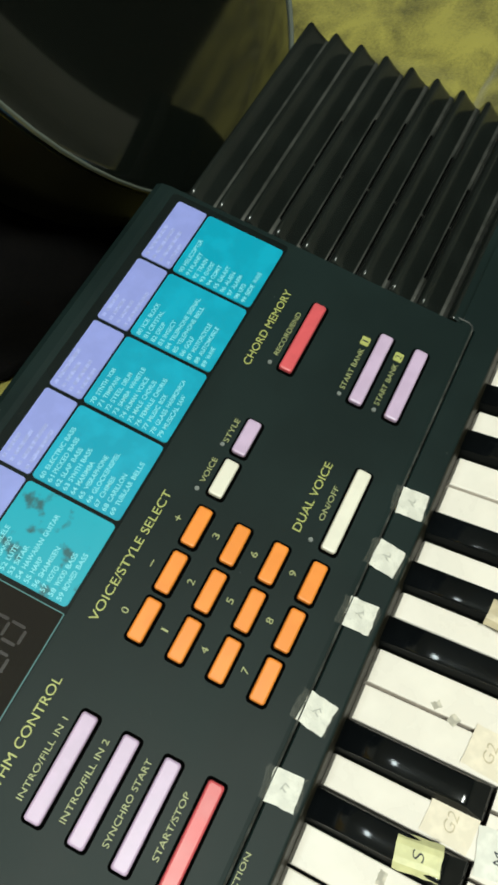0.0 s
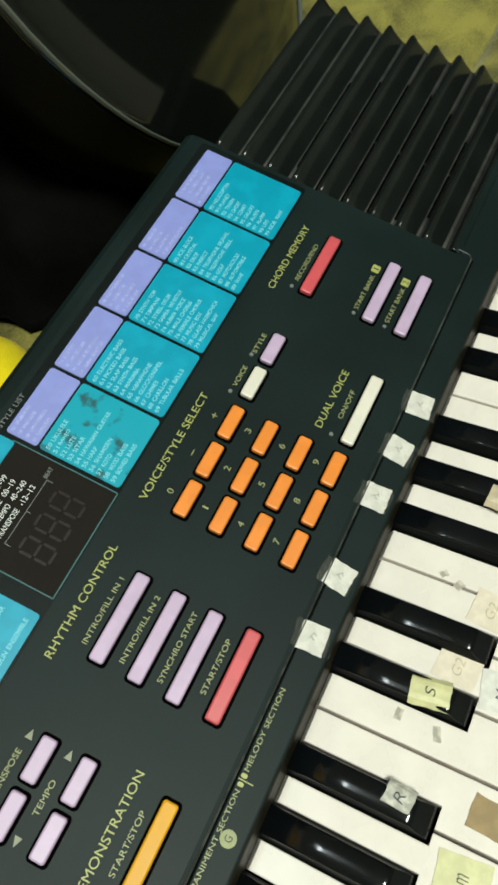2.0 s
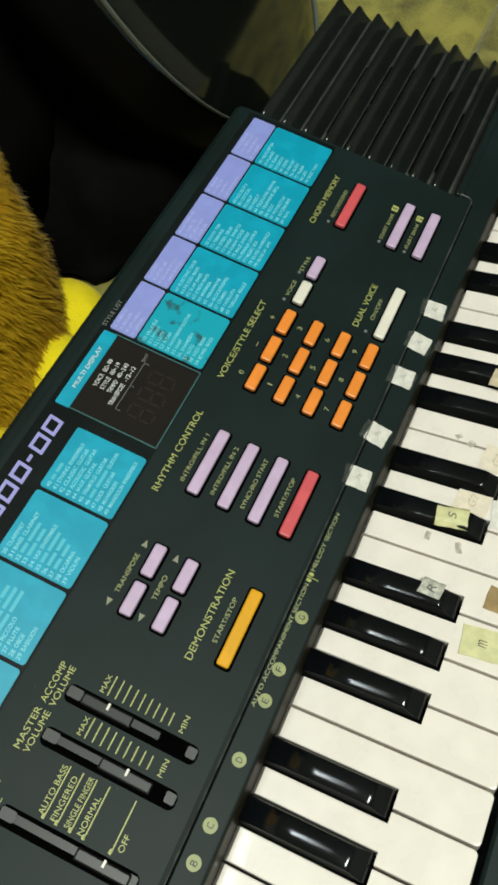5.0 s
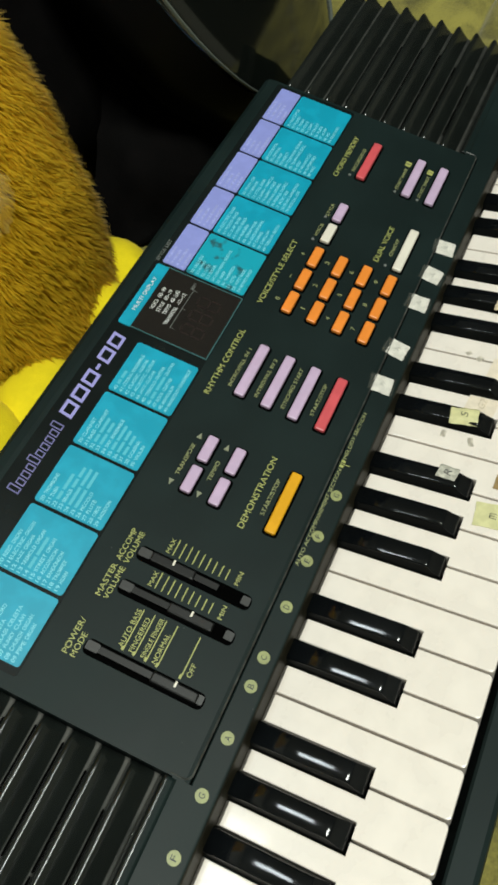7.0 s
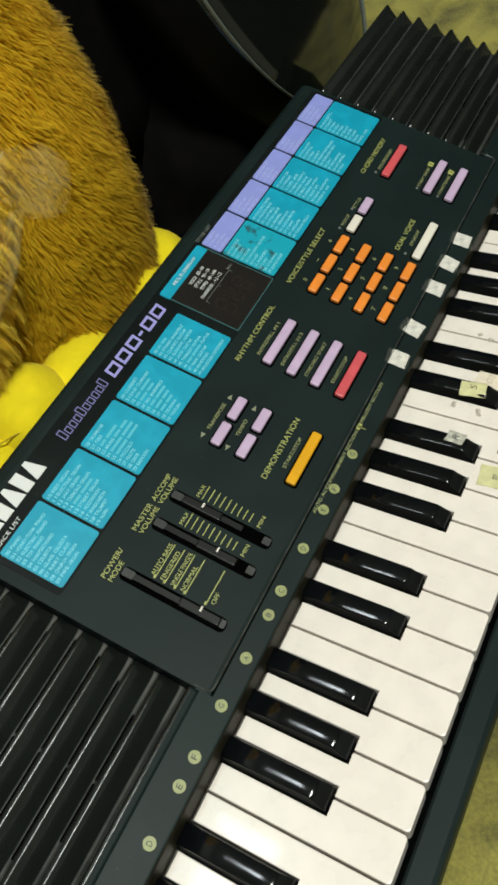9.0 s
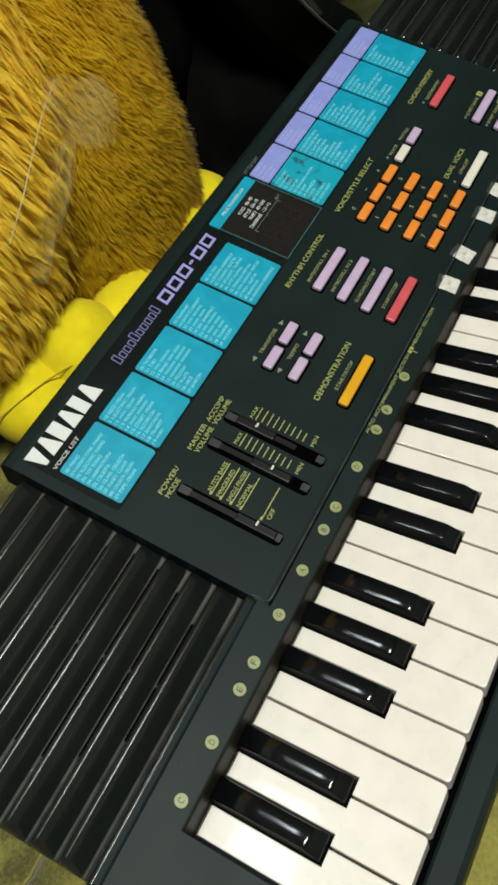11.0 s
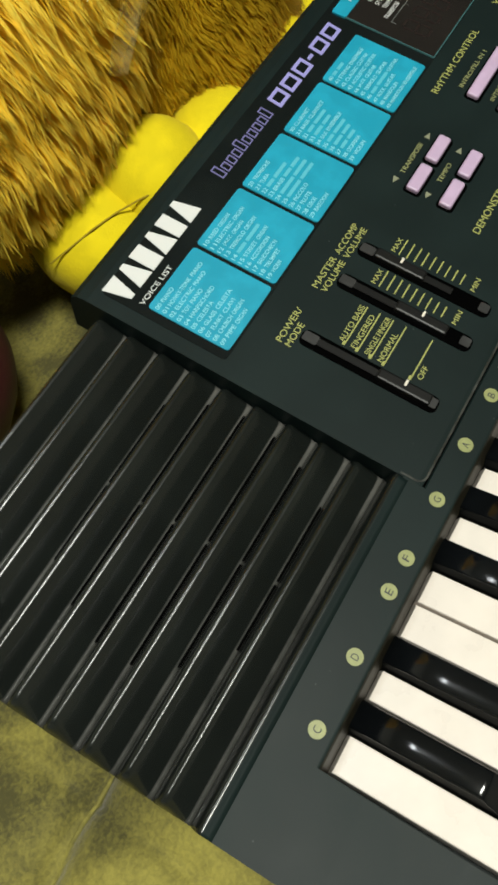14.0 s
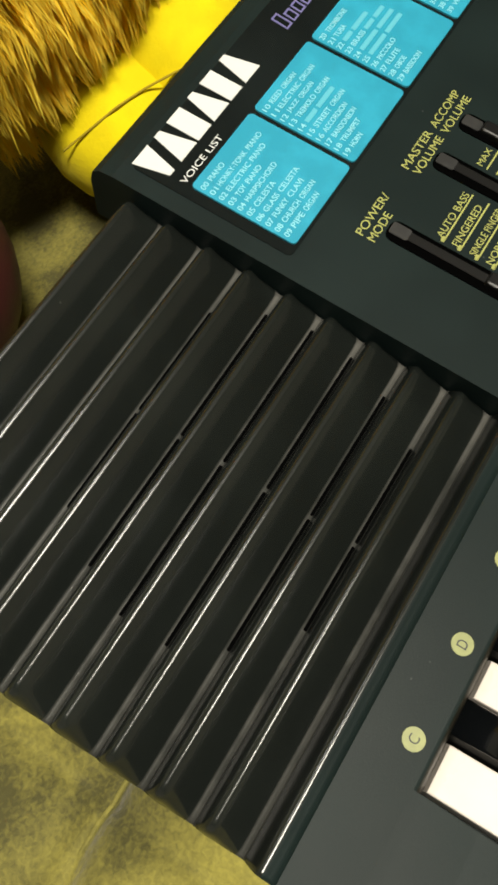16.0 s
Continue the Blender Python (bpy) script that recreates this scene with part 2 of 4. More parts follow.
def loft(loops, cap_top=True, cap_bottom=True, bm=None):
    """Rings of equal length joined to a skin."""
    bm = bm or bmesh.new()
    rings = [[bm.verts.new(p) for p in loop] for loop in loops]
    for a, b in zip(rings, rings[1:]):
        for i in range(len(a)):
            bm.faces.new((a[i], a[(i + 1) % len(a)], b[(i + 1) % len(a)], b[i]))
    if cap_bottom:
        bm.faces.new(rings[0][::-1])
    if cap_top:
        bm.faces.new(rings[-1])
    return bm


def slab(x, y, w, h, z0, z1, r=0.001, bevel=0.0, bm=None):
    """Rounded plate centred at x, y from z0 up to z1, its top edge eased."""
    outline = rounded(w, h, r)
    loops = [[(x + px, y + py, z0) for px, py in outline]]
    if bevel:
        for f, dz in ((0, bevel), (0.3, bevel * 0.3), (1, 0)):
            k = f * bevel
            loops.append([(x + px * (1 - 2 * k / w), y + py * (1 - 2 * k / h), z1 - dz) for px, py in outline])
    else:
        loops.append([(x + px, y + py, z1) for px, py in outline])
    return loft(loops, bm=bm)


def prism(outline, x0, x1, bm=None):
    """A y-z outline (counterclockwise seen from +x) drawn out along x."""
    bm = bm or bmesh.new()
    a = [bm.verts.new((x0, y, z)) for y, z in outline]
    b = [bm.verts.new((x1, y, z)) for y, z in outline]
    n = len(a)
    for i in range(n):
        bm.faces.new((a[i], b[i], b[(i + 1) % n], a[(i + 1) % n])[::-1])
    bm.faces.new(a[::-1])
    bm.faces.new(b)
    bmesh.ops.recalc_face_normals(bm, faces=bm.faces[:])
    return bm


def text(name, words, x0, x1, y, height, material, parent, z=0.0009, thick=0.00006, shear=0.0, m=None, bold=0.0):
    """Lettering from x0 to x1 about the line y, of that height (capitals), on a face at z."""
    cu = bpy.data.curves.new(name, "FONT")
    cu.body, cu.extrude, cu.shear, cu.offset = words, 0.02, shear, bold
    tmp = bpy.data.objects.new("tmp", cu)
    scene.collection.objects.link(tmp)
    me = bpy.data.meshes.new_from_object(tmp.evaluated_get(bpy.context.evaluated_depsgraph_get()))
    bpy.data.objects.remove(tmp)
    bpy.data.curves.remove(cu)
    n = len(me.vertices)
    co = np.zeros(n * 3)
    me.vertices.foreach_get("co", co)
    co = co.reshape(-1, 3)
    lo, hi = co.min(0), co.max(0)
    co[:, 0] = x0 + (co[:, 0] - lo[0]) / (hi[0] - lo[0]) * (x1 - x0)
    co[:, 1] = y - height / 2 + (co[:, 1] - lo[1]) / (hi[1] - lo[1]) * height
    co[:, 2] = z + (co[:, 2] - lo[2]) / (hi[2] - lo[2]) * thick
    me.vertices.foreach_set("co", co.ravel())
    me.materials.clear()
    me.materials.append(material)
    me.name = name
    ob = new(name, me)
    ob.parent = parent
    if m is not None:
        ob.matrix_local = m
    return ob


# ---- the room ----
def room():
    for name, w, d, h, at in (("wall_north", 5, 0.1, 2.6, (0.2, 1.6, 0.85)), ("wall_south", 5, 0.1, 2.6, (0.2, -2.6, 0.85)),
                              ("wall_east", 0.1, 4.3, 2.6, (2.75, -0.5, 0.85)), ("wall_west", 0.1, 4.3, 2.6, (-2.35, -0.5, 0.85)),
                              ("floor", 5.2, 4.3, 0.1, (0.2, -0.5, -0.5)), ("ceiling", 5.2, 4.3, 0.1, (0.2, -0.5, 2.2))):
        bm = bmesh.new()
        bmesh.ops.create_cube(bm, size=1, matrix=Matrix.LocRotScale(at, None, (w, d, h)))
        ob = part(name, bm, PLASTER, None)
        tagged(ob, "plain pale painted " + name.split("_")[0] + " of the room", name.split("_")[0], kind="structure")


room()


def wardrobe():
    """Unseen dark cupboard, added to darken part of what the guitar mirrors."""
    top = thing("wardrobe", "unseen dark wooden wardrobe added for the reflection in the guitar", "wardrobe", pose(2.42, 0.30, -0.45))
    def box(name, at, size, parent):
        bm = bmesh.new()
        bmesh.ops.create_cube(bm, size=1, matrix=Matrix.LocRotScale(at, None, size))
        bmesh.ops.bevel(bm, geom=bm.edges[:], offset=0.006, segments=2, affect="EDGES")
        return part(name, bm, DARK_WOOD, parent)
    box("body", (0, 0, 1.05), (0.5, 2.5, 2.0), top)
    box("plinth", (0.02, 0, 0.025), (0.46, 2.44, 0.05), top)
    for y in (-0.9375, -0.3125, 0.3125, 0.9375):
        d = box("door", (-0.262, y, 1.05), (0.02, 0.61, 1.94), top)
        box("handle", (-0.285, y + (0.25 if y in (-0.9375, 0.3125) else -0.25), 1.0), (0.022, 0.018, 0.14), d)


wardrobe()


def sofa():
    top = thing("sofa", "olive green crushed velvet sofa with stitched square seams", "sofa")
    xs = [-0.55 + 0.02 * i for i in range(18)] + [-0.19 + 0.0022 * i for i in range(84)] + [-0.005 + 0.008 * i for i in range(133)]
    ys = [-0.32 + 0.008 * i for i in range(33)] + [-0.058 + 0.0025 * i for i in range(100)] + [0.194 + 0.008 * i for i in range(34)]
    nx, ny = len(xs) - 1, len(ys) - 1

    def height(x, y):
        h = 0.004 * noise.noise((x * 9, y * 9, 2.0)) + 0.0015 * noise.noise((x * 40, y * 40, 5.0))
        for k in range(-3, 5):
            h -= 0.010 * math.exp(-abs(y - 0.066 - 0.003 * noise.noise((x * 30, 1, 7)) - 0.26 * k) / 0.0045)
            h -= 0.005 * math.exp(-abs(x + 0.049 - 0.34 * k) / 0.007)
        return h - 0.003

    bm = bmesh.new()
    grid = []
    for i in range(nx + 1):
        row = []
        for j in range(ny + 1):
            x, y = xs[i], ys[j]
            row.append(bm.verts.new((x, y, height(x, y))))
        grid.append(row)
    for i in range(nx):
        for j in range(ny):
            bm.faces.new((grid[i][j], grid[i + 1][j], grid[i + 1][j + 1], grid[i][j + 1]))
    edge = [grid[i][0] for i in range(nx + 1)] + [grid[nx][j] for j in range(1, ny + 1)] + [grid[i][ny] for i in range(nx - 1, -1, -1)] + [grid[0][j] for j in range(ny - 1, 0, -1)]
    low = [bm.verts.new((v.co.x, v.co.y, -0.14)) for v in edge]
    for i in range(len(edge)):
        k = (i + 1) % len(edge)
        bm.faces.new((edge[i], low[i], low[k], edge[k]))
    part("seat_cushion", bm, VELVET, top, smooth=True)

    # added thin cord that paints the highlight along a pinched seam
    def light_line(points):
        cu = bpy.data.curves.new("seam_light_line", "CURVE")
        cu.dimensions, cu.bevel_depth, cu.bevel_resolution = "3D", 0.0008, 2
        sp = cu.splines.new("POLY")
        sp.points.add(len(points) - 1)
        for q, p in zip(sp.points, points):
            q.co = (*p, 1)
        cu.materials.append(SEAM_LIGHT)
        ob = new("seam_light_line", cu)
        ob.parent = top

    for k in (-1, 0, 1):
        pts = []
        for i in range(240):
            x = -0.50 + 0.006 * i
            y = 0.066 + 0.003 * noise.noise((x * 30, 1, 7)) + 0.26 * k
            pts.append((x, y, height(x, y) + 0.0012 + 0.0005 * noise.noise((x * 200, 3, 1))))
        light_line(pts)
    bm = bmesh.new()
    bmesh.ops.create_cube(bm, size=1, matrix=Matrix.LocRotScale((0.25, 0.56, 0.16), Euler((radians(-12), 0, 0)), (1.7, 0.16, 0.62)))
    bmesh.ops.bevel(bm, geom=bm.edges[:], offset=0.05, segments=4, affect="EDGES")
    part("backrest", bm, VELVET, top, smooth=True)
    bm = bmesh.new()
    bmesh.ops.create_cube(bm, size=1, matrix=Matrix.LocRotScale((0.25, 0.1, -0.29), None, (1.6, 0.8, 0.3)))
    part("base", bm, VELVET, top)


sofa()


# ---- the keyboard ----
XL, XR, PL, PR = -0.0355, 0.5215, 0.0735, 0.4125
board = thing("electronic_keyboard", "black mini keyboard with teal printed lists and coloured buttons", "keyboard", ROOT)


def case():
    c, s = math.cos(radians(SLOPE)), math.sin(radians(SLOPE))

    def flat(y, z):
        return (y * c + z * s, -y * s + z * c)

    # lower shell: level frame to panel frame
    base = [flat(-0.088, -0.0475), flat(0.118, -0.0475), flat(0.1265, -0.03), flat(0.1265, 0.020), flat(0.118, 0.018), flat(0.0, -0.024), flat(-0.074, -0.030), flat(-0.088, -0.030)]
    part("lower_shell", prism(base, PL + 0.001, PR - 0.001), PANEL, board)
    low = base[:1] + [flat(0.106, -0.0475), (0.1150, -0.030), (0.1150, -0.012)] + base[5:]
    for x0, x1 in ((XL + 0.001, PL + 0.001), (PR - 0.001, XR - 0.001)):
        part("lower_shell", prism(low, x0, x1), PANEL, board)
    rail = [(-0.0893, -0.046), (-0.0893, -0.0195), (-0.0888, -0.0172), (-0.0872, -0.0163), (-0.0795, -0.0163), (-0.0785, -0.0172), (-0.0785, -0.030)]
    part("front_rail", prism(rail[::-1], XL, XR), PANEL, board, m=LEVEL)
    # ends beside the keys run on from the strip
    for x0, x1 in ((XL, -0.0079), (0.5019, XR)):
        prof = [flat(-0.0785, -0.040), (-0.0778, 0.0044), (-0.0770, 0.0050), (-0.060, 0.0034), (-0.045, 0.0021), (-0.030, 0.0011), (-0.018, 0.0004), (-0.0062, 0.00005), (-0.0042, 0.00002), (-0.0042, -0.016)]
        part("end_block", prism(prof[::-1], x0, x1), PANEL, board)
    strip = [(-0.0050, -0.016), (-0.0050, -0.0004), (-0.0047, -0.0001), (-0.0042, 0), (0.0042, 0), (0.0046, -0.0004), (0.0046, -0.016)]
    part("letter_strip", prism(strip[::-1], PL, PR), PANEL, board)
    for x0, x1 in ((XL, PL), (PR, XR)):
        side = [(-0.0050, -0.016), (-0.0050, -0.0004), (-0.0047, -0.0001), (-0.0042, 0), (0.0115, 0), (0.0115, -0.016)]
        part("letter_strip", prism(side[::-1], x0, x1), PANEL, board)
    # sloped nose of the strip that runs down behind the keys
    nose = [(-0.0046, -0.014), (-0.0046, -0.00025), (-0.0051, -0.0006), (-0.0056, -0.0014), (-0.0061, -0.0030), (-0.0072, -0.0065), (-0.0086, -0.0110), (-0.0086, -0.014)]
    part("strip_nose", prism(nose, -0.0079, 0.5019), NOSE, board, "smooth dark nose of the letter strip")
    # middle block that carries the controls
    block = [(0.0052, -0.02), (0.0052, -0.0004), (0.0055, 0.0001), (0.0060, 0.0002), (0.0070, 0), (0.1225, 0), (0.1262, -0.0006), (0.1285, -0.0024), (0.1295, -0.006), (0.1295, -0.020)]
    part("control_panel", prism(block[::-1], PL, PR), PANEL, board, "dark grey plastic control panel")
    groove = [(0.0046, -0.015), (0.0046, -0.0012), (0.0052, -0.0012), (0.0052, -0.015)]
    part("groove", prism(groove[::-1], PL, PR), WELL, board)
    # raised edge round the front of the panel, with rounded corners
    x0, x1, y0, r = PL + 0.0008, PR + 0.0022, 0.0054, 0.0026
    path = [(x0, 0.0128)] + [(x0 + r - r * math.cos(radians(a)), y0 + r - r * math.sin(radians(a))) for a in range(0, 91, 15)]
    path += [(x0 + x1 - x, y) for x, y in path[::-1]]
    rings = []
    for i, p in enumerate(path):
        d = Vector(path[min(i + 1, len(path) - 1)]) - Vector(path[max(i - 1, 0)])
        nrm = Vector((-d.y, d.x)).normalized()
        rings.append([(p[0] + nrm.x * u, p[1] + nrm.y * u, z) for u, z in ((-0.00032, -0.001), (-0.00032, 0.0002), (0.0, 0.00045), (0.00032, 0.0002), (0.00032, -0.001))])
    bm = loft(rings)
    bmesh.ops.recalc_face_normals(bm, faces=bm.faces[:])
    part("panel_edge", bm, EDGE, board, "greyish raised edge, its highlight put into the colour")
    # smooth black field under the printed lists
    bm = slab((0.0765 + PR) / 2, 0.0975, PR - 0.0765 - 0.004, 0.0455, -0.0005, 0.0003, 0.0015)
    part("list_field", bm, GLOSS_PANEL, board)


def grille(x0, x1, inner, label):
    """Corrugated speaker cover; inner is the end at the control panel."""
    g = new("speaker_grille")
    g.parent = board
    g["label"] = label
    n, pitch, first = 10, 0.01137, 0.0133
    r = random.Random(8)
    shape = ((-0.0086, -0.0125), (-0.0086, -0.0080), (-0.0077, -0.0079), (-0.0074, -0.0077), (-0.0070, -0.0073), (-0.0048, -0.0050), (-0.0030, -0.0031), (-0.0018, -0.0019), (-0.0010, -0.0012), (-0.0003, -0.0008), (0.0004, -0.0009), (0.0010, -0.0015), (0.0016, -0.0030), (0.0021, -0.0054), (0.0025, -0.0075), (0.00277, -0.0080), (0.00277, -0.0125))
    edge = ((-0.0036, -0.006), (-0.0036, 0.00003), (-0.0022, 0.00022), (-0.0012, 0.00055), (-0.0005, 0.00075), (0.0001, 0.0007), (0.0006, 0.0003), (0.0010, -0.0006), (0.0015, -0.0024), (0.0020, -0.0050), (0.00250, -0.0076), (0.00277, -0.0080), (0.00277, -0.0125))
    # slots follow the round speaker below: distance from the outer end and from the panel
    slots = {2: (0.043, 0.018), 3: (0.031, 0.010), 4: (0.025, 0.0055), 5: (0.025, 0.0045), 6: (0.030, 0.007), 7: (0.038, 0.014)}
    far, near = (x0, x1) if inner > x0 + 0.01 else (x1, x0)
    s = 1 if near > far else -1
    span = abs(near - far)
    for k in range(n):
        y = first + pitch * k
        prof = edge if k == 0 else shape
        cuts = [(0, 0.62), (0.0008, 0.84), (0.002, 0.96), (0.004, 1.0)] if k else [(0, 1.0), (0.001, 1.0), (0.002, 1.0), (0.004, 1.0)]
        stops = [(far + s * d, f) for d, f in cuts] + [(near - s * d, f if k else 1.0) for d, f in ((0.011 + r.uniform(-0.003, 0.003), 1.0), (0.0045, 1.0), (0.0030, 0.95), (0.0016, 0.84), (0.0003, 0.60))]
        bm = bmesh.new()
        rings = [[bm.verts.new((x, y + u, -0.0125 + (z + 0.0125) * (1 - (1 - f) * min(1, max(0, (z + 0.0085) / 0.006))))) for u, z in prof] for x, f in stops]
        for a, b in zip(rings, rings[1:]):
            for i in range(len(prof) - 1):
                f = bm.faces.new((a[i], b[i], b[i + 1], a[i + 1]))
                f.smooth = True
                if k == 0 and i < 4:
                    f.material_index = 1
        bm.faces.new(rings[0])
        bm.faces.new(rings[-1])
        bmesh.ops.recalc_face_normals(bm, faces=bm.faces[:])
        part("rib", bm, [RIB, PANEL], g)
        if k in slots:
            p, q = slots[k][0], span - slots[k][1]
            for a, b in ((p, 0.0640), (0.0651, q)):
                # black strip laid over the foot of the rib for the shaded opening
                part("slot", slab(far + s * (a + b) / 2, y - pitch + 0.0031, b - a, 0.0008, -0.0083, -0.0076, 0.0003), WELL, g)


case()
grille(XL, PL - 0.0002, PL, "ribbed black speaker grille with dust in its grooves")
grille(PR + 0.0002, XR, PR, "ribbed black speaker grille with dust in its grooves")


# ---- keys ----
PITCH, X0, KEY_TOP = 0.0175, -0.0067, -0.0133
SHARPS = {0: -0.0010, 1: 0.0012, 3: -0.0012, 4: 0.0004, 5: 0.0014}
BLACK_W = 0.0094


def white_key(k):
    x0, x1 = X0 + PITCH * k + 0.0004, X0 + PITCH * (k + 1) - 0.0004
    y0, y1, cut = -0.0759, -0.0060, -0.0482
    deg = k % 7
    left = X0 + PITCH * k + SHARPS[(deg - 1) % 7] + BLACK_W / 2 + 0.0006 if (deg - 1) % 7 in SHARPS and k > 0 else x0
    right = X0 + PITCH * (k + 1) + SHARPS[deg] - BLACK_W / 2 - 0.0006 if deg in SHARPS and k < 28 else x1
    r = 0.0016
    out = []
    for a in range(5):
        t = radians(180 + 22.5 * a)
        out.append((x0 + r + r * math.cos(t), y0 + r + r * math.sin(t)))
    for a in range(5):
        t = radians(270 + 22.5 * a)
        out.append((x1 - r + r * math.cos(t), y0 + r + r * math.sin(t)))
    out += [(x1, cut), (right, cut), (right, y1), (left, y1), (left, cut), (x0, cut)]
    cx, cy = (x0 + x1) / 2, (y0 + y1) / 2

    def ring(e, z, rear=0.0):
        pts = []
        for x, y in out:
            dx = e if x < cx else -e
            dy = e if y < cut - 0.001 else 0
            if y > cut + 0.001:
                dy = rear
            pts.append((x + dx, y + dy, z))
        return pts

    bm = loft([ring(0, KEY_TOP - 0.011, 0.004), ring(0, KEY_TOP - 0.0045, 0.0022), ring(0.00005, KEY_TOP - 0.0006, 0.0003), ring(0.0002, KEY_TOP - 0.0001, 0.0001), ring(0.0005, KEY_TOP, -0.0002)], cap_bottom=False)
    return part("white_key", bm, KEY_WHITE, board, m=LEVEL)


def black_key(k):
    x = X0 + PITCH * (k + 1) + SHARPS[k % 7]
    w, y0, y1, h = BLACK_W / 2, -0.0472, -0.002, 0.0052
    z = KEY_TOP
    bm = bmesh.new()
    rings = []
    for y, top, e in ((y1, h - 0.0014, 0), (y0 + 0.024, h - 0.00056, 0), (y0 + 0.012, h - 0.00014, 0), (y0 + 0.0068, h, 0), (y0 + 0.0055, h - 0.0002, 0), (y0 + 0.0047, h - 0.0008, 0), (y0 + 0.0040, h - 0.0018, 0), (y0 + 0.0010, 0.0014, 0.0001), (y0 + 0.0003, 0.0007, 0.0002), (y0, -0.0002, 0.0003)):
        zt = z + top
        f = max(0.0, (top - 0.0005) / h)
        half = [(w - e, z - 0.006), (w - e, min(z + 0.0003, zt - 0.0005)), (w - e - 0.0010 * f, zt - 0.0008 * f), (w - e - 0.0013 * f, zt - 0.0003 * f), (w - e - 0.0018 * f - 0.0001, zt)]
        rings.append([bm.verts.new((x + u, y, v)) for u, v in half] + [bm.verts.new((x - u, y, v)) for u, v in half[::-1]])
    for a, b in zip(rings, rings[1:]):
        for i in range(9):
            f = bm.faces.new((a[i], a[i + 1], b[i + 1], b[i]))
            f.smooth, f.material_index = i in (2, 3, 4, 5, 6), int(i in (0, 1, 7, 8))
    bm.faces.new(rings[0])
    bm.faces.new(rings[-1])
    bmesh.ops.recalc_face_normals(bm, faces=bm.faces[:])
    return part("black_key", bm, [KEY_BLACK, KEY_SIDE], board, m=LEVEL)


for k in range(29):
    white_key(k)
    if k < 28 and k % 7 in SHARPS:
        black_key(k)


# ---- printed lists ----
LISTS_LOW = (
    "00 PIANO|01 HONKY-TONK PIANO|02 ELECTRIC PIANO|03 TOY PIANO|04 HARPSICHORD|05 CELESTA|06 GLASS CELESTA|07 FUNKY CLAVI|08 CHURCH ORGAN|09 PIPE ORGAN",
    "10 REED ORGAN|11 ELECTRIC ORGAN|12 JAZZ ORGAN|13 TREMOLO ORGAN|14 #11|15 STREET ORGAN|16 ACCORDION|17 BANDONEON|18 TRUMPET|19 HORN",
    "20 TROMBONE|21 TUBA|22 #10|23 BRASS #8|24 #14|25 #14|26 PICCOLO|27 FLUTE|28 OBOE|29 BASSOON",
    "30 CLARINET|31 BASS CLARINET|32 #10|33 #9|34 SAX ENSEMBLE|35 #10|36 #9|37 #8|38 OCARINA|39 VIOLIN",
    "40 #6|41 STRING ENSEMBLE|42 CLASSIC GUITAR|43 ACOUSTIC GUITAR|44 JAZZ GUITAR|45 TREMOLO GUITAR|46 #10 GUITAR|47 ROCK GUITAR|48 MANDOLIN|49 MANDOLIN ENSEMBLE",
)
LISTS_HIGH = (
    "50 UKULELE|51 BANJO|52 LUTE|53 SITAR|54 HAWAIIAN GUITAR|55 HARP|56 SHAMISEN|57 KOTO|58 WOOD BASS|59 BOWED BASS",
    "60 ELECTRIC BASS|61 PICKED BASS|62 SLAP BASS|63 SYNTH BASS|64 MARIMBA|65 VIBRAPHONE|66 GLOCKENSPIEL|67 CHIMES|68 CARILLON|69 TUBULAR BELLS",
    "70 SYNTH TOM|71 TIMPANI|72 STEEL DRUM|73 SAMBA WHISTLE|74 HUMAN VOICE|75 MALE CHORUS|76 FEMALE CHORUS|77 MUSIC BOX|78 GLASS HARMONICA|79 MUSICAL SAW",
    "80 ICE BLOCK|81 CRYSTAL|82 DROP|83 INSECT|84 TELEPHONE SIGNAL|85 TELEPHONE BELL|86 GOLF|87 MOTORCYCLE|88 AUTOMOBILE|89 WAVE",
    "90 HELICOPTER|91 PLANET|92 TRAIN|93 GHOST|94 COMET|95 GALAXY|96 ALIEN|97 ALARM|98 UFO|99 SIDE WAVE",
)
BOX_L, STEP, BOX_Y0, BOX_Y1 = 0.0270, 0.02848, 0.0755, 0.1048


def list_box(x, words, material):
    b = part("voice_list_box", slab(x + BOX_L / 2, (BOX_Y0 + BOX_Y1) / 2, BOX_L, BOX_Y1 - BOX_Y0, 0.0, 0.0008, 0.0012), material, board, "teal printed list with pale lettering")
    for i, line in enumerate(words.split("|")):
        y = BOX_Y1 - 0.0027 - i * 0.00262
        at = x + 0.0008
        for word in line.split(" "):
            n = int(word[1:]) if word[0] == "#" else len(word)
            w = n * 0.00122
            if word[0] == "#":
                cut = at + w * (0.35 + 0.04 * (n % 5))
                for p, q in ((at, cut - 0.0004), (cut + 0.0004, at + w)):
                    part("print_bar", slab((p + q) / 2, y, q - p, 0.0013, 0.0008, 0.00086, 0.0002), BAR_PALE, b)
            else:
                text("lettering", word, at, at + w - 0.0001, y, 0.0015, PALE, b, z=0.0008, bold=0.012)
            at += w + 0.0008


for i, words in enumerate(LISTS_LOW):
    list_box(0.0815 + STEP * i, words, TEAL)
for i, words in enumerate(LISTS_HIGH):
    list_box(0.2674 + 0.02832 * i, words, TEAL_STAINED if i == 0 else TEAL)
rng = random.Random(4)
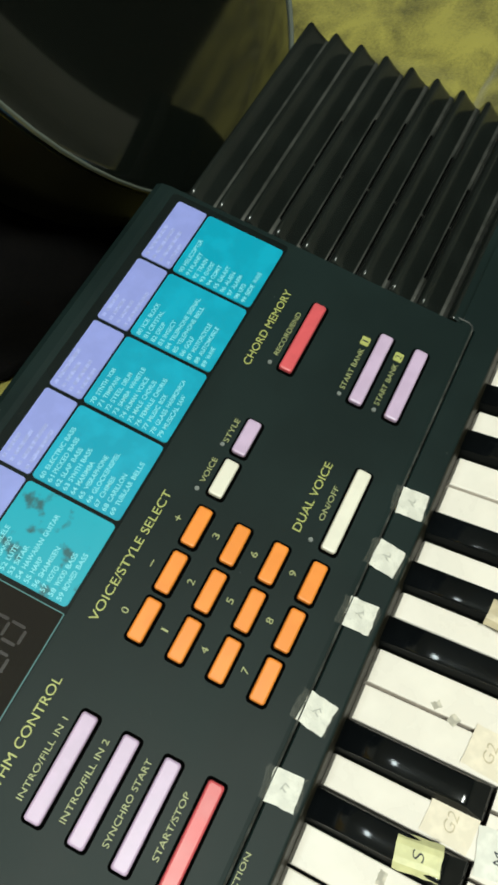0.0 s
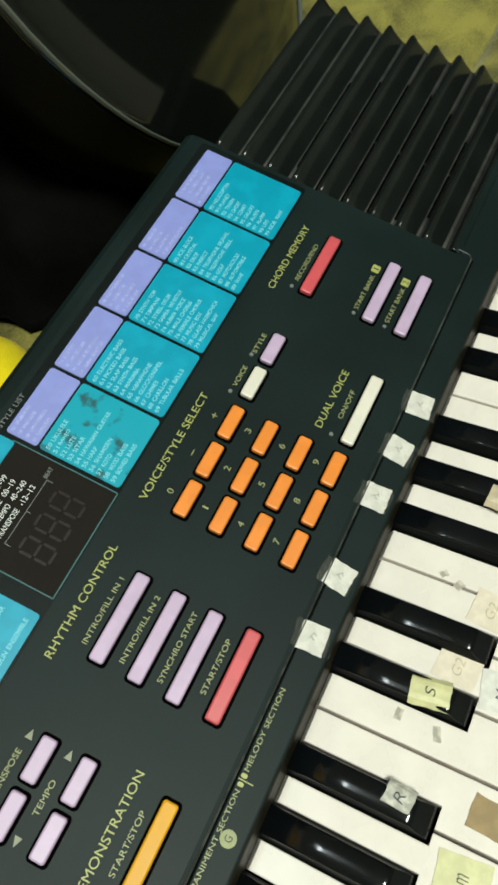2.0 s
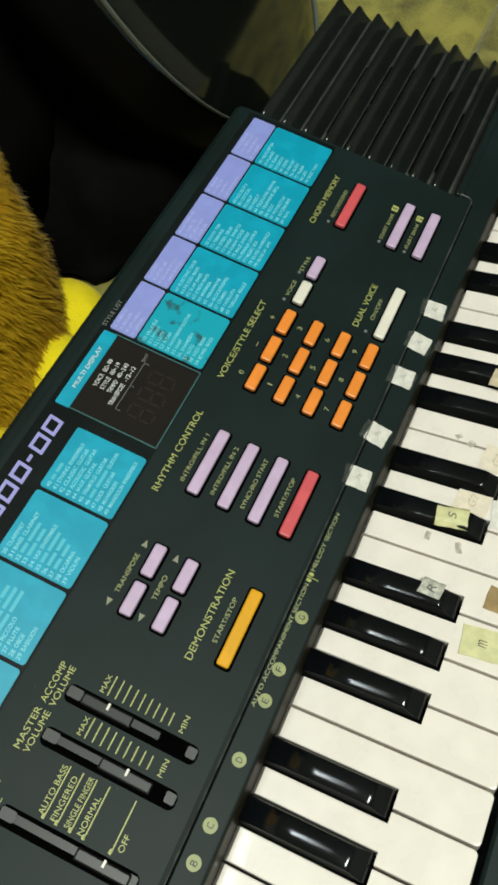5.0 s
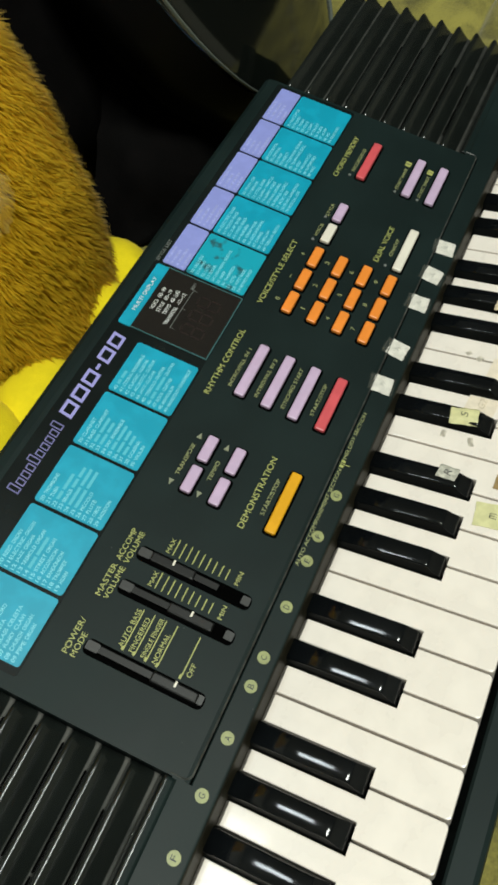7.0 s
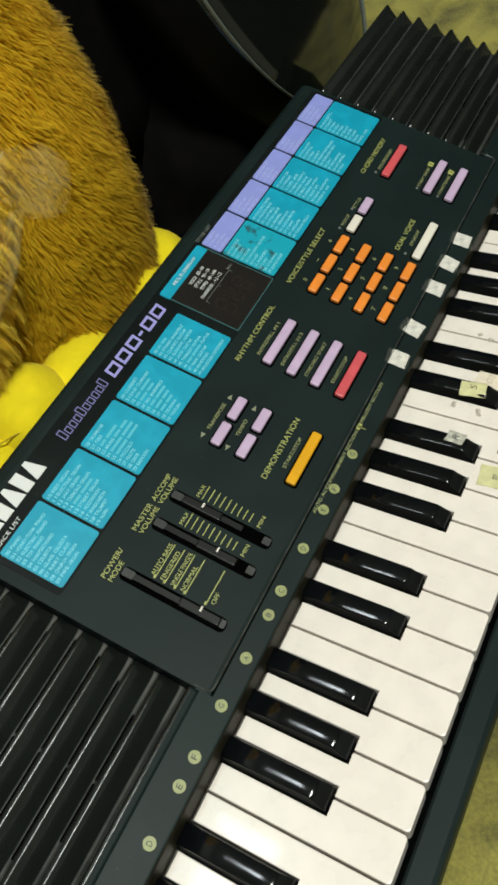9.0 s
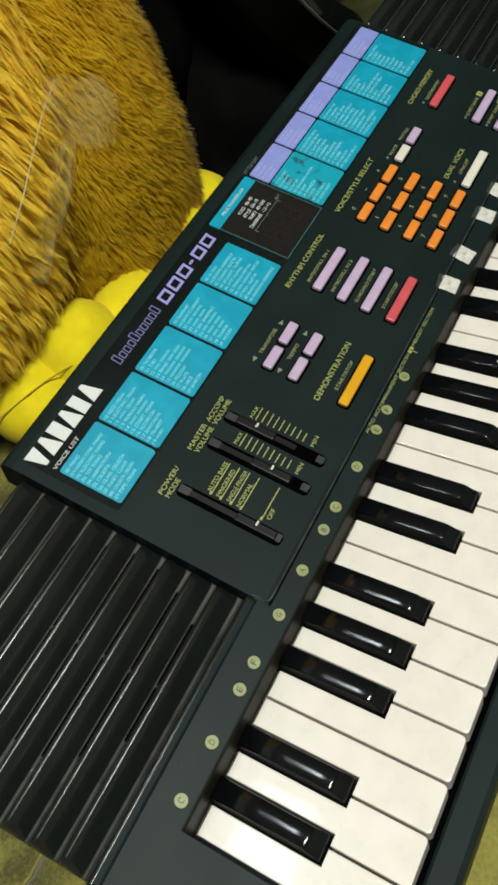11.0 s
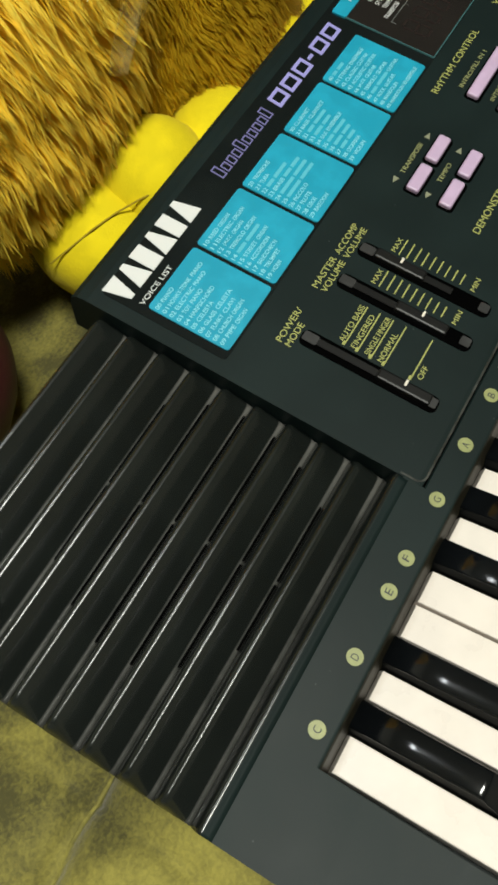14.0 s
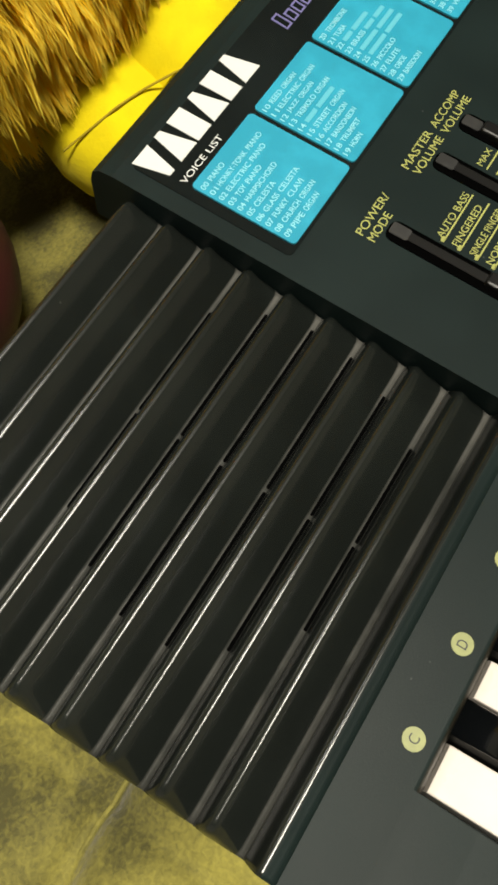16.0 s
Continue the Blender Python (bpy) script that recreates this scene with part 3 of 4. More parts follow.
for i in range(5):
    x = 0.2674 + 0.02832 * i
    b = part("style_list_box", slab(x + BOX_L / 2, 0.1112, BOX_L, 0.0113, 0.0, 0.0008, 0.001), PURPLE, board, "lilac printed list with faded lettering")
    for j in range(4):
        y = 0.1152 - 0.00265 * j
        part("print_bar", slab(x + 0.0019, y, 0.0016, 0.0011, 0.0008, 0.00086, 0.0002), PURPLE_INK, b)
        w = rng.uniform(0.006, 0.0135)
        part("print_bar", slab(x + 0.0035 + w / 2, y, w, 0.0012, 0.0008, 0.00086, 0.0002), PURPLE_INK, b)


# ---- display ----
def display():
    d = part("display", slab(0.2469, 0.0960, 0.0375, 0.0420, 0.0, 0.0007, 0.001), WINDOW, board, "dark unlit digital display window")
    part("display_header", slab(0.2465, 0.1150, 0.0378, 0.0060, 0.0, 0.0010, 0.0008), TEAL, d, "teal header strip")
    text("lettering", "MULTI DISPLAY", 0.2365, 0.2575, 0.1150, 0.0018, WHITE_INK, d, z=0.001)
    for i, (a, v) in enumerate((("VOICE", "00~99"), ("STYLE", "00~19"), ("TEMPO", "40~240"), ("TRANSPOSE", "-12~12"))):
        y = 0.1085 - 0.0031 * i
        text("lettering", a, 0.2468 - 0.00118 * len(a), 0.2468, y, 0.0018, WHITE_INK, d, z=0.0007)
        text("lettering", v, 0.2484, 0.2484 + 0.0012 * len(v), y, 0.0018, WHITE_INK, d, z=0.0007)
    text("lettering", "BEAT", 0.2595, 0.2635, 0.0975, 0.0014, GREY_INK, d, z=0.0007)
    for x, y, w, h in ((0.2475, 0.0965, 0.0235, 0.0002), (0.2358, 0.0955, 0.0002, 0.002), (0.2475, 0.0957, 0.0002, 0.0016), (0.2592, 0.0955, 0.0002, 0.002)):
        part("bracket_line", slab(x, y, w, h, 0.0007, 0.0008, 0.0001), GREY_INK, d)
    # thin outline
    for x, y, w, h in ((0.2469, 0.0750, 0.0375, 0.0003), (0.2281, 0.0940, 0.0003, 0.0380), (0.2657, 0.0940, 0.0003, 0.0380)):
        part("outline", slab(x, y, w, h, 0.0, 0.0009, 0.0001), mat_line, d)
    for i in range(3):
        x = 0.2385 + 0.0083 * i
        for dx, dy, w, h in ((0, 0.0052, 0.0040, 0.0009), (0, 0, 0.0040, 0.0009), (0, -0.0052, 0.0040, 0.0009), (-0.0026, 0.0026, 0.0009, 0.0042), (0.0026, 0.0026, 0.0009, 0.0042), (-0.0026, -0.0026, 0.0009, 0.0042), (0.0026, -0.0026, 0.0009, 0.0042)):
            part("segment", slab(x + dx, 0.0868 + dy, w, h, 0.0007, 0.00076, 0.0004), SEGMENT, d)


mat_line = mat("teal_line", (0.05, 0.16, 0.17), 0.5)
display()


# ---- buttons ----
def button(name, x, y, w, material, label, h=0.0048):
    b = part(name, slab(x, y, w - 0.0002, h - 0.0002, 0.0, 0.0019, 0.0009, 0.0006), material, board, label)
    # flat black plate paints the shaded gap round the button
    part("gap_shade", slab(x, y - 0.0001, w + 0.0015, h + 0.0015, -0.0004, 0.00035, 0.0014), WELL, b)


ROW = (0.0549, 0.0425, 0.0302, 0.0177)
for x, r in ((0.2746, 0), (0.2898, 0), (0.3052, 0), (0.2749, 1), (0.2902, 1), (0.3056, 1), (0.2752, 2), (0.2906, 2), (0.3060, 2), (0.2755, 3), (0.2909, 3), (0.3063, 3)):
    button("number_button", x, ROW[r], 0.0127, ORANGE, "orange plastic number button")
for r in range(3):
    button("rhythm_button", 0.2324, ROW[r], 0.0288, LILAC, "long lilac plastic button")
button("start_stop_button", 0.2327, ROW[3], 0.0288, RED, "long red plastic button")
button("demonstration_button", 0.1812, ROW[3], 0.0290, AMBER, "long amber yellow plastic button")
for x in (0.1738, 0.1890):
    button("transpose_button", x, ROW[0], 0.0126, LILAC, "short lilac plastic button")
    button("tempo_button", x, ROW[1], 0.0126, LILAC, "short lilac plastic button")
button("voice_button", 0.3224, ROW[0], 0.0127, CREAM, "short cream plastic button")
button("style_button", 0.3378, ROW[0], 0.0127, LILAC, "short lilac plastic button")
button("dual_voice_button", 0.3312, ROW[3], 0.0288, CREAM, "long cream plastic button")
button("record_button", 0.3794, ROW[0], 0.0288, RED, "long red plastic button")
button("bank_button", 0.3800, ROW[2], 0.0288, LILAC, "long lilac plastic button")
button("bank_button", 0.3804, ROW[3], 0.0288, LILAC, "long lilac plastic button")


# ---- lettering on the panel ----
T, S = 0.0026, 0.0017
for words, x0, x1, y, h, ink in (
        ("VOICE/STYLE SELECT", 0.2680, 0.3112, 0.0676, T, LIME), ("RHYTHM CONTROL", 0.2132, 0.2510, 0.0676, T, LIME), ("DEMONSTRATION", 0.1642, 0.1985, 0.0290, T, LIME),
        ("CHORD MEMORY", 0.3615, 0.3942, 0.0670, T, LIME), ("DUAL VOICE", 0.3185, 0.3432, 0.0287, T, LIME),
        ("INTRO/FILL IN 1", 0.2212, 0.2430, 0.0605, S, LIME_DIM), ("INTRO/FILL IN 2", 0.2214, 0.2432, 0.0482, S, LIME_DIM), ("SYNCHRO START", 0.2214, 0.2440, 0.0359, S, LIME_DIM),
        ("START/STOP", 0.2242, 0.2415, 0.0234, S, LIME_DIM), ("START/STOP", 0.1730, 0.1902, 0.0235, S, LIME_DIM), ("RECORD/END", 0.3695, 0.3880, 0.0601, S, LIME_DIM),
        ("START BANK", 0.3690, 0.3862, 0.0359, S, LIME_DIM), ("START BANK", 0.3693, 0.3865, 0.0237, S, LIME_DIM), ("STYLE", 0.3338, 0.3426, 0.0602, S, LIME_DIM),
        ("VOICE", 0.3186, 0.3275, 0.0603, S, LIME_DIM), ("ON/OFF", 0.3250, 0.3372, 0.0234, S, LIME_DIM), ("TRANSPOSE", 0.1735, 0.1890, 0.0612, S, LIME_DIM),
        ("TEMPO", 0.1768, 0.1863, 0.0487, S, LIME_DIM), ("VOICE LIST", 0.0815, 0.0985, 0.1072, S, WHITE_INK), ("STYLE LIST", 0.2675, 0.2815, 0.1195, S, GREY_INK),
        ("POWER/", 0.0932, 0.1070, 0.0645, T * 0.85, LIME), ("MODE", 0.0932, 0.1025, 0.0613, T * 0.85, LIME), ("MASTER", 0.1165, 0.1300, 0.0645, T * 0.85, LIME),
        ("VOLUME", 0.1165, 0.1300, 0.0613, T * 0.85, LIME), ("ACCOMP", 0.1318, 0.1455, 0.0645, T * 0.85, LIME), ("VOLUME", 0.1318, 0.1455, 0.0613, T * 0.85, LIME),
        ("AUTO BASS", 0.1035, 0.1185, 0.0480, S * 1.1, LIME), ("FINGERED", 0.1035, 0.1170, 0.0437, S * 1.1, LIME), ("SINGLE FINGER", 0.1035, 0.1190, 0.0390, S * 1.1, LIME),
        ("NORMAL", 0.1035, 0.1150, 0.0345, S * 1.1, LIME), ("OFF", 0.1045, 0.1095, 0.0213, S * 1.1, LIME), ("MAX", 0.1425, 0.1485, 0.0492, S, LIME), ("MIN", 0.1425, 0.1480, 0.0205, S, LIME),
        ("MAX", 0.1280, 0.1340, 0.0492, S, LIME), ("MIN", 0.1280, 0.1335, 0.0205, S, LIME)):
    text("lettering", words, x0, x1, y, h, ink, board, z=0.0001 if 0.075 > y else 0.0003)
for words, x0, x1 in (("AUTO ACCOMPANIMENT SECTION", 0.1600, 0.2062), ("MELODY SECTION", 0.2116, 0.2362)):
    text("lettering", words, x0, x1, 0.0031, 0.0015, LIME_DIM, board, z=0.0001)
part("split_mark", slab(0.2090, 0.0020, 0.0003, 0.0045, 0, 0.00015, 0.0001), LIME, board)
for dx in (-0.0012, 0.0012):
    part("split_mark", slab(0.2090 + dx, 0.0030, 0.0012, 0.0018, 0, 0.00015, 0.0005), LIME, board)
for words, x, y in (("0", 0.2746, 0), ("-", 0.2898, 0), ("+", 0.3052, 0), ("1", 0.2749, 1), ("2", 0.2902, 1), ("3", 0.3056, 1), ("4", 0.2752, 2), ("5", 0.2906, 2), ("6", 0.3060, 2), ("7", 0.2755, 3), ("8", 0.2909, 3), ("9", 0.3063, 3)):
    w, h = {"-": (0.0022, 0.0003), "+": (0.0019, 0.0019), "1": (0.0006, 0.0021)}.get(words, (0.0016, 0.0021))
    text("lettering", words, x - w / 2, x + w / 2, ROW[y] + 0.0062, h, LIME_DIM, board, z=0.0001)
for x, y in ((0.3659, 0.0605), (0.3668, 0.0359), (0.3671, 0.0237), (0.3325, 0.0606), (0.3160, 0.0606), (0.3180, 0.0236)):
    part("indicator_light", slab(x, y, 0.0014, 0.0014, 0, 0.0005, 0.0007), GREY_INK, board)
for words, y in (("1", 0.0361), ("2", 0.0239)):
    p = part("number_plate", slab(0.3893, y, 0.0034, 0.0030, 0, 0.0003, 0.0004), LIME, board)
    text("lettering", words, 0.3893 - (0.0003 if words == "1" else 0.0007), 0.3893 + (0.0003 if words == "1" else 0.0007), y, 0.0021, DARK_INK, p, z=0.0003)


def triangle(x, y, d):
    bm = loft([[(x - 0.0014 * d, y - 0.0011, z), (x + 0.0014 * d, y, z), (x - 0.0014 * d, y + 0.0011, z)][::d] for z in (0, 0.00015)])
    part("arrow_mark", bm, GREY_INK_LIGHT, board)


GREY_INK_LIGHT = mat("grey_lime_ink", (0.22, 0.23, 0.15), 0.5)
triangle(0.1936, 0.0606, 1)
triangle(0.1937, 0.0483, 1)
triangle(0.1694, 0.0620, -1)
triangle(0.1693, 0.0496, -1)

for letter, x in (("C", 0.0), ("D", 0.021), ("E", 0.0412), ("F", 0.0521), ("G", 0.0722), ("A", 0.0921), ("B", 0.1113), ("C", 0.1225), ("D", 0.1433), ("E", 0.1634), ("F", 0.1747), ("G", 0.1943)):
    p = part("key_letter", slab(x, 0, 0.0047, 0.0047, -0.0001, 0.0002, 0.00234), LETTER_DISC, board, "round lime key letter mark")
    text("lettering", letter, x - 0.0008, x + 0.0008, 0, 0.0022, DARK_INK, p, z=0.0002)

# maker's marks as plain shapes


def hollow(x, y, w, h, lean, wall, ink=None):
    """A plain hollow block that leans a little."""
    o = [(x, y), (x + w, y), (x + w + lean, y + h), (x + lean, y + h)]
    k = wall / h * lean
    i = [(x + wall + k, y + wall), (x + w - wall + k, y + wall), (x + w - wall + lean - k, y + h - wall), (x + wall + lean - k, y + h - wall)]
    bm = bmesh.new()
    lo, hi = 0.0003, 0.0005
    ring = [[bm.verts.new((*p, z)) for p in q] for q, z in ((o, lo), (o, hi), (i, hi), (i, lo))]
    for a, b in zip(ring, ring[1:]):
        for n in range(4):
            bm.faces.new((a[n], a[(n + 1) % 4], b[(n + 1) % 4], b[n]))
    part("maker_mark", bm, ink or LILAC_INK, board, "plain hollow block of a maker's mark")


def wedge(x, y, w, h, low, high):
    """A plain solid block, its foot and head narrowed to those shares of its width."""
    c = x + w / 2
    q = [(c - w / 2 * low, y), (c + w / 2 * low, y), (c + w / 2 * high, y + h), (c - w / 2 * high, y + h)]
    part("maker_mark", loft([[(*p, z) for p in q] for z in (0.0003, 0.0005)]), WHITE_INK, board, "plain solid block of a maker's mark")


for i, (w, low, high) in enumerate(((0.0073, 0.28, 0.92), (0.0073, 0.95, 0.32), (0.0068, 0.86, 0.86), (0.0073, 0.95, 0.32), (0.0066, 0.80, 0.80), (0.0073, 0.95, 0.32))):
    wedge(0.0788 + 0.0074 * i, 0.1108, w, 0.0096, low, high)
for i in range(10):
    hollow(0.1375 + 0.0035 * i, 0.1112, 0.0027, 0.0055 if i in (0, 4, 9) else 0.0038, 0.0004, 0.0005, LILAC_DIM)
for i, w in enumerate((0.0070, 0.0070, 0.0070, 0.0030, 0.0070, 0.0070)):
    x = 0.1757 + sum((0.0086, 0.0086, 0.0086, 0.0046, 0.0086, 0.0086)[:i])
    if i == 3:
        hollow(x, 0.1130, w, 0.0013, 0.0002, 0.0006)
    else:
        hollow(x, 0.1105, w, 0.0062, 0.0008, 0.0013)


# ---- sliders ----
def slider(x, knob_y, label):
    # no hole is cut: a black plate paints the shaded recess
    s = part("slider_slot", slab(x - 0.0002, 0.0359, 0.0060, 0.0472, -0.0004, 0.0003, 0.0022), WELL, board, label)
    # grey patches paint the light that reaches the slot's floor at its ends
    for y, h in ((0.0565, 0.0042), (0.0146, 0.0026)):
        part("lit_slot_floor", slab(x + 0.0003, y, 0.0034, h + 0.0008, 0.0, 0.0005, 0.0006), SLOT_LIT, s)
    part("track", slab(x + 0.0003, 0.0400, 0.0024, 0.028, 0.0, 0.00045, 0.0003), KNOB, s)
    k = part("slider_knob", slab(x, knob_y, 0.0038, 0.0180, 0.0, 0.0022, 0.0006, 0.0006), KNOB, s, "black sliding knob")
    part("pointer", slab(x + 0.0010, knob_y, 0.0022, 0.0008, 0.0020, 0.0024, 0.0002), CREAM, k, "cream pointer line")


SLOT_LIT = mat("lit_slot_grey", (0.024, 0.024, 0.024), 0.5, vary=0.3, scale=200)
slider(0.0990, 0.0240, "power and mode slider set to off")
slider(0.1237, 0.0300, "master volume slider at half")
slider(0.1382, 0.0447, "accompaniment volume slider near maximum")
for x in (0.1312, 0.1457):
    for i in range(9):
        y = 0.0470 - 0.00275 * i
        part("scale_mark", slab(x - 0.0001 * i, y, 0.0068 - 0.0003 * i, 0.0004, 0, 0.00015, 0.0001), LIME, board)
for y in (0.0465, 0.0420, 0.0373, 0.0328, 0.0236):
    part("scale_mark", slab(0.1110, y, 0.0160, 0.0004, 0, 0.00015, 0.0001), LIME, board)
    part("scale_mark", slab(0.1035, y + 0.0003, 0.0016, 0.0010, 0, 0.00015, 0.0003), LIME, board)


# ---- stickers ----
def sticker(name, label, x, y, w, h, turn, material, words="", level=True, z=0.0, ink=None, curl=0.0, seed=1, group=""):
    """A thin, slightly uneven patch on the keys (level) or on the panel."""
    r = random.Random(seed)
    ob = thing(name, label, "sticker", (ROOT @ LEVEL if level else ROOT) @ pose(x, y, z, 0, 0, turn), group)
    bm = bmesh.new()
    n = 6
    g = []
    for i in range(n + 1):
        row = []
        for j in range(n + 1):
            u, v = i / n - 0.5, j / n - 0.5
            e = 0.00018 if i in (0, n) or j in (0, n) else 0
            row.append((u * w + r.uniform(-e, e), v * h + r.uniform(-e, e), 0.0001 + curl * max(0, abs(u) * 2 - 0.6)))
        g.append(row)
    for dz in (0.0, 0.00008):
        vs = [[bm.verts.new((a, b, c + dz)) for a, b, c in row] for row in g]
        for i in range(n):
            for j in range(n):
                q = (vs[i][j], vs[i + 1][j], vs[i + 1][j + 1], vs[i][j + 1])
                bm.faces.new(q if dz else q[::-1])
        if not dz:
            first = vs
    rim = [(i, 0) for i in range(n)] + [(n, j) for j in range(n)] + [(i, n) for i in range(n, 0, -1)] + [(0, j) for j in range(n, 0, -1)]
    for (a, b), (c, d) in zip(rim, rim[1:] + rim[:1]):
        bm.faces.new((first[a][b], first[c][d], vs[c][d], vs[a][b]))
    part("sheet", bm, material, ob)
    if words:
        text("lettering", words, -0.0013 * len(words), 0.0013 * len(words), 0, 0.0030, ink or DARK_INK, ob, z=0.0003, bold=-0.012, shear=0.2)
    return ob


for i, (x, y, a) in enumerate(((0.3433, 0.0005, 6), (0.3237, 0.0010, -4), (0.3043, 0.0014, 3), (0.2744, 0.0016, -6), (0.2534, 0.0014, 4))):
    ob = sticker("paper_label", "small pencil-marked white paper label under clear tape above the keys", x, y, 0.0090, 0.0084, a, PAPER, level=False, z=0.0001, seed=i, group="paper labels above the keys")
    for dx, dy, w, h, turn in ((-0.0002, 0.0, 0.0016, 0.0003, 60), (0.0006, 0.0006, 0.0022, 0.0003, 80 + 20 * i), (0.0012, -0.0005, 0.0013, 0.0003, 15 * i)):
        part("pencil_mark", slab(0, 0, w, h, 0.0002, 0.00023, 0.0001), GRAPHITE, ob, m=pose(dx, dy, 0, 0, 0, turn))
    # clear tape, longer than the paper, bent down over the strip's edge
    bm = bmesh.new()
    rows = [[bm.verts.new((u * 0.0043 + 0.0003 * math.sin(3 * v + i), v * 0.0062 + 0.0004 * math.sin(9 * u + 2 * i), 0.00026 - max(0.0, -v - 0.72) * 0.004)) for u in (-1, -0.4, 0.2, 0.7, 1)] for v in (-1.0, -0.85, -0.7, 0, 0.7, 1.0)]
    for p, q in zip(rows, rows[1:]):
        for k in range(4):
            bm.faces.new((p[k], p[k + 1], q[k + 1], q[k]))
    bmesh.ops.solidify(bm, geom=bm.faces[:], thickness=0.00006)
    part("clear_tape", bm, TAPE, ob, "clear shiny tape over the label")


# ---- things behind ----
def guitar():
    ob = thing("guitar", "glossy black guitar body leaning behind the keyboard on the sofa", "guitar")
    c, n = Vector((0.5213, 0.1982, 0.1479)), Vector((0.2663, -1.0, 0.4824)).normalized()
    right = Vector((1, 0, 0)) - n * n.x
    right.normalize()
    up = n.cross(right)
    up = -up if up.z < 0 else up
    R = 0.1420
    out = []
    for i in range(72):
        a = math.tau * i / 72
        s, co = math.sin(a), math.cos(a)
        r = R * (1 + 0.12 * max(0, s) ** 3)
        out.append((r * co, r * s))

    def ring(f, d):
        return [c + right * (x * f) + up * (y * f) + n * d for x, y in out]

    bm = loft([ring(1.0, -0.045), ring(1.005, -0.025), ring(1.0, -0.004)], cap_top=False)
    part("side", bm, GUITAR_SIDE, ob, smooth=True)
    bm = loft([ring(1.0, -0.005), ring(1.0, -0.001), ring(0.975, 0.0005), ring(0.8, 0.002), ring(0.4, 0.0035), ring(0.05, 0.004)], cap_bottom=False)
    part("soundboard", bm, GUITAR, ob, smooth=True)
    bm = loft([ring(1.003, -0.001), ring(1.004, 0.0002), ring(1.003, 0.0008), ring(1.000, 0.0011), ring(0.997, 0.0008), ring(0.995, -0.001)], cap_top=False, cap_bottom=False)
    part("edge_binding", bm, BINDING, ob, smooth=True)


guitar()


def plush():
    """Furry seated toy with felt feet, in one mesh."""
    r = random.Random(11)
    bm = bmesh.new()

    def blob(centre, radii, turn=0, mat_index=0, seg=24, lean=0.0, tip=0.0):
        m = Matrix.Translation(centre) @ Euler((0, 0, radians(turn))).to_matrix().to_4x4() @ Matrix(((1, 0, tip, 0), (0, 1, lean, 0), (0, 0, 1, 0), (0, 0, 0, 1))) @ Matrix.Diagonal((*radii, 1))
        res = bmesh.ops.create_uvsphere(bm, u_segments=seg, v_segments=seg // 2, radius=1, matrix=m)
        for f in {f for v in res["verts"] for f in v.link_faces}:
            f.material_index, f.smooth = mat_index, True
        return m

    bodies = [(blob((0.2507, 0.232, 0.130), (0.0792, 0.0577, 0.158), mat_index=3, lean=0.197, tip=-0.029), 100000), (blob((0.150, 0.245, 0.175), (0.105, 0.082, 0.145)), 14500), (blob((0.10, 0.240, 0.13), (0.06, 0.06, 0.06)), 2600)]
    for c, rad, turn in (((0.137, 0.190, 0.028), (0.027, 0.034, 0.027), -20), ((0.168, 0.174, 0.036), (0.027, 0.026, 0.028), 10), ((0.203, 0.167, 0.026), (0.034, 0.024, 0.026), 15), ((0.268, 0.176, 0.022), (0.029, 0.026, 0.025), 0), ((0.303, 0.190, 0.018), (0.030, 0.030, 0.023), 20)):
        blob(c, rad, turn, 1)
    normals = {}

    def blade(base, tip, bend, w, side, nrm, pile=0):
        p1 = base.lerp(tip, 0.55) + bend
        vs = [bm.verts.new(q) for q in (base - side * w, base + side * w, p1 + side * w * 0.75, p1 - side * w * 0.75, tip)]
        for f in (bm.faces.new((vs[3], vs[2], vs[1], vs[0])), bm.faces.new((vs[4], vs[2], vs[3]))):
            f.smooth, f.material_index = True, pile
        for q in vs:
            normals[q] = nrm

    for n, (m, count) in enumerate(bodies):
        rot = m.to_3x3().inverted().transposed()
        for _ in range(count):
            u, t = r.uniform(-0.95, 1), r.uniform(0, math.tau)
            q = math.sqrt(1 - u * u)
            p = Vector((q * math.cos(t), q * math.sin(t), u))
            root, nrm = m @ p, (rot @ p).normalized()
            if nrm.y > 0.6:
                continue
            if n == 0:
                # short soft pile in loose tufts
                swirl = noise.noise_vector(root * 70) + noise.noise_vector(root * 22) * 0.6
                down = Vector((0.55 * swirl[0] + r.gauss(0, 0.2), 0.55 * swirl[1] + r.gauss(0, 0.2), -0.75 + 0.4 * swirl[2]))
                tip = root + (nrm * (0.5 + 0.25 * swirl[2]) + down * 0.7).normalized() * r.uniform(0.006, 0.0125) * (1 + 0.3 * swirl[1])
                soft = (nrm + Vector((r.gauss(0, 0.05), r.gauss(0, 0.05), 0.2 + r.gauss(0, 0.05)))).normalized()
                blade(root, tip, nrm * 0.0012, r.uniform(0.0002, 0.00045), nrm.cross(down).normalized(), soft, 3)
            else:
                # long locks that run together at the tip
                swirl = noise.noise_vector(root * 22)
                down = Vector((0.55 * swirl[0] + r.gauss(0, 0.12), 0.4 * swirl[1] + r.gauss(0, 0.12) - 0.15, -1))
                L = r.uniform(0.012, 0.026)
                end = root + (nrm * 0.30 + down * 0.70).normalized() * L
                side = nrm.cross(down).normalized()
                lift = nrm * L * 0.12
                shade = Vector((r.gauss(0, 0.10), r.gauss(0, 0.10) - 0.3, 0.75 + r.gauss(0, 0.10)))
                for _ in range(8):
                    base = root + side * r.gauss(0, 0.0020) + down * r.gauss(0, 0.0020)
                    tip = end + side * r.gauss(0, 0.0009) + down * r.gauss(0, 0.0022)
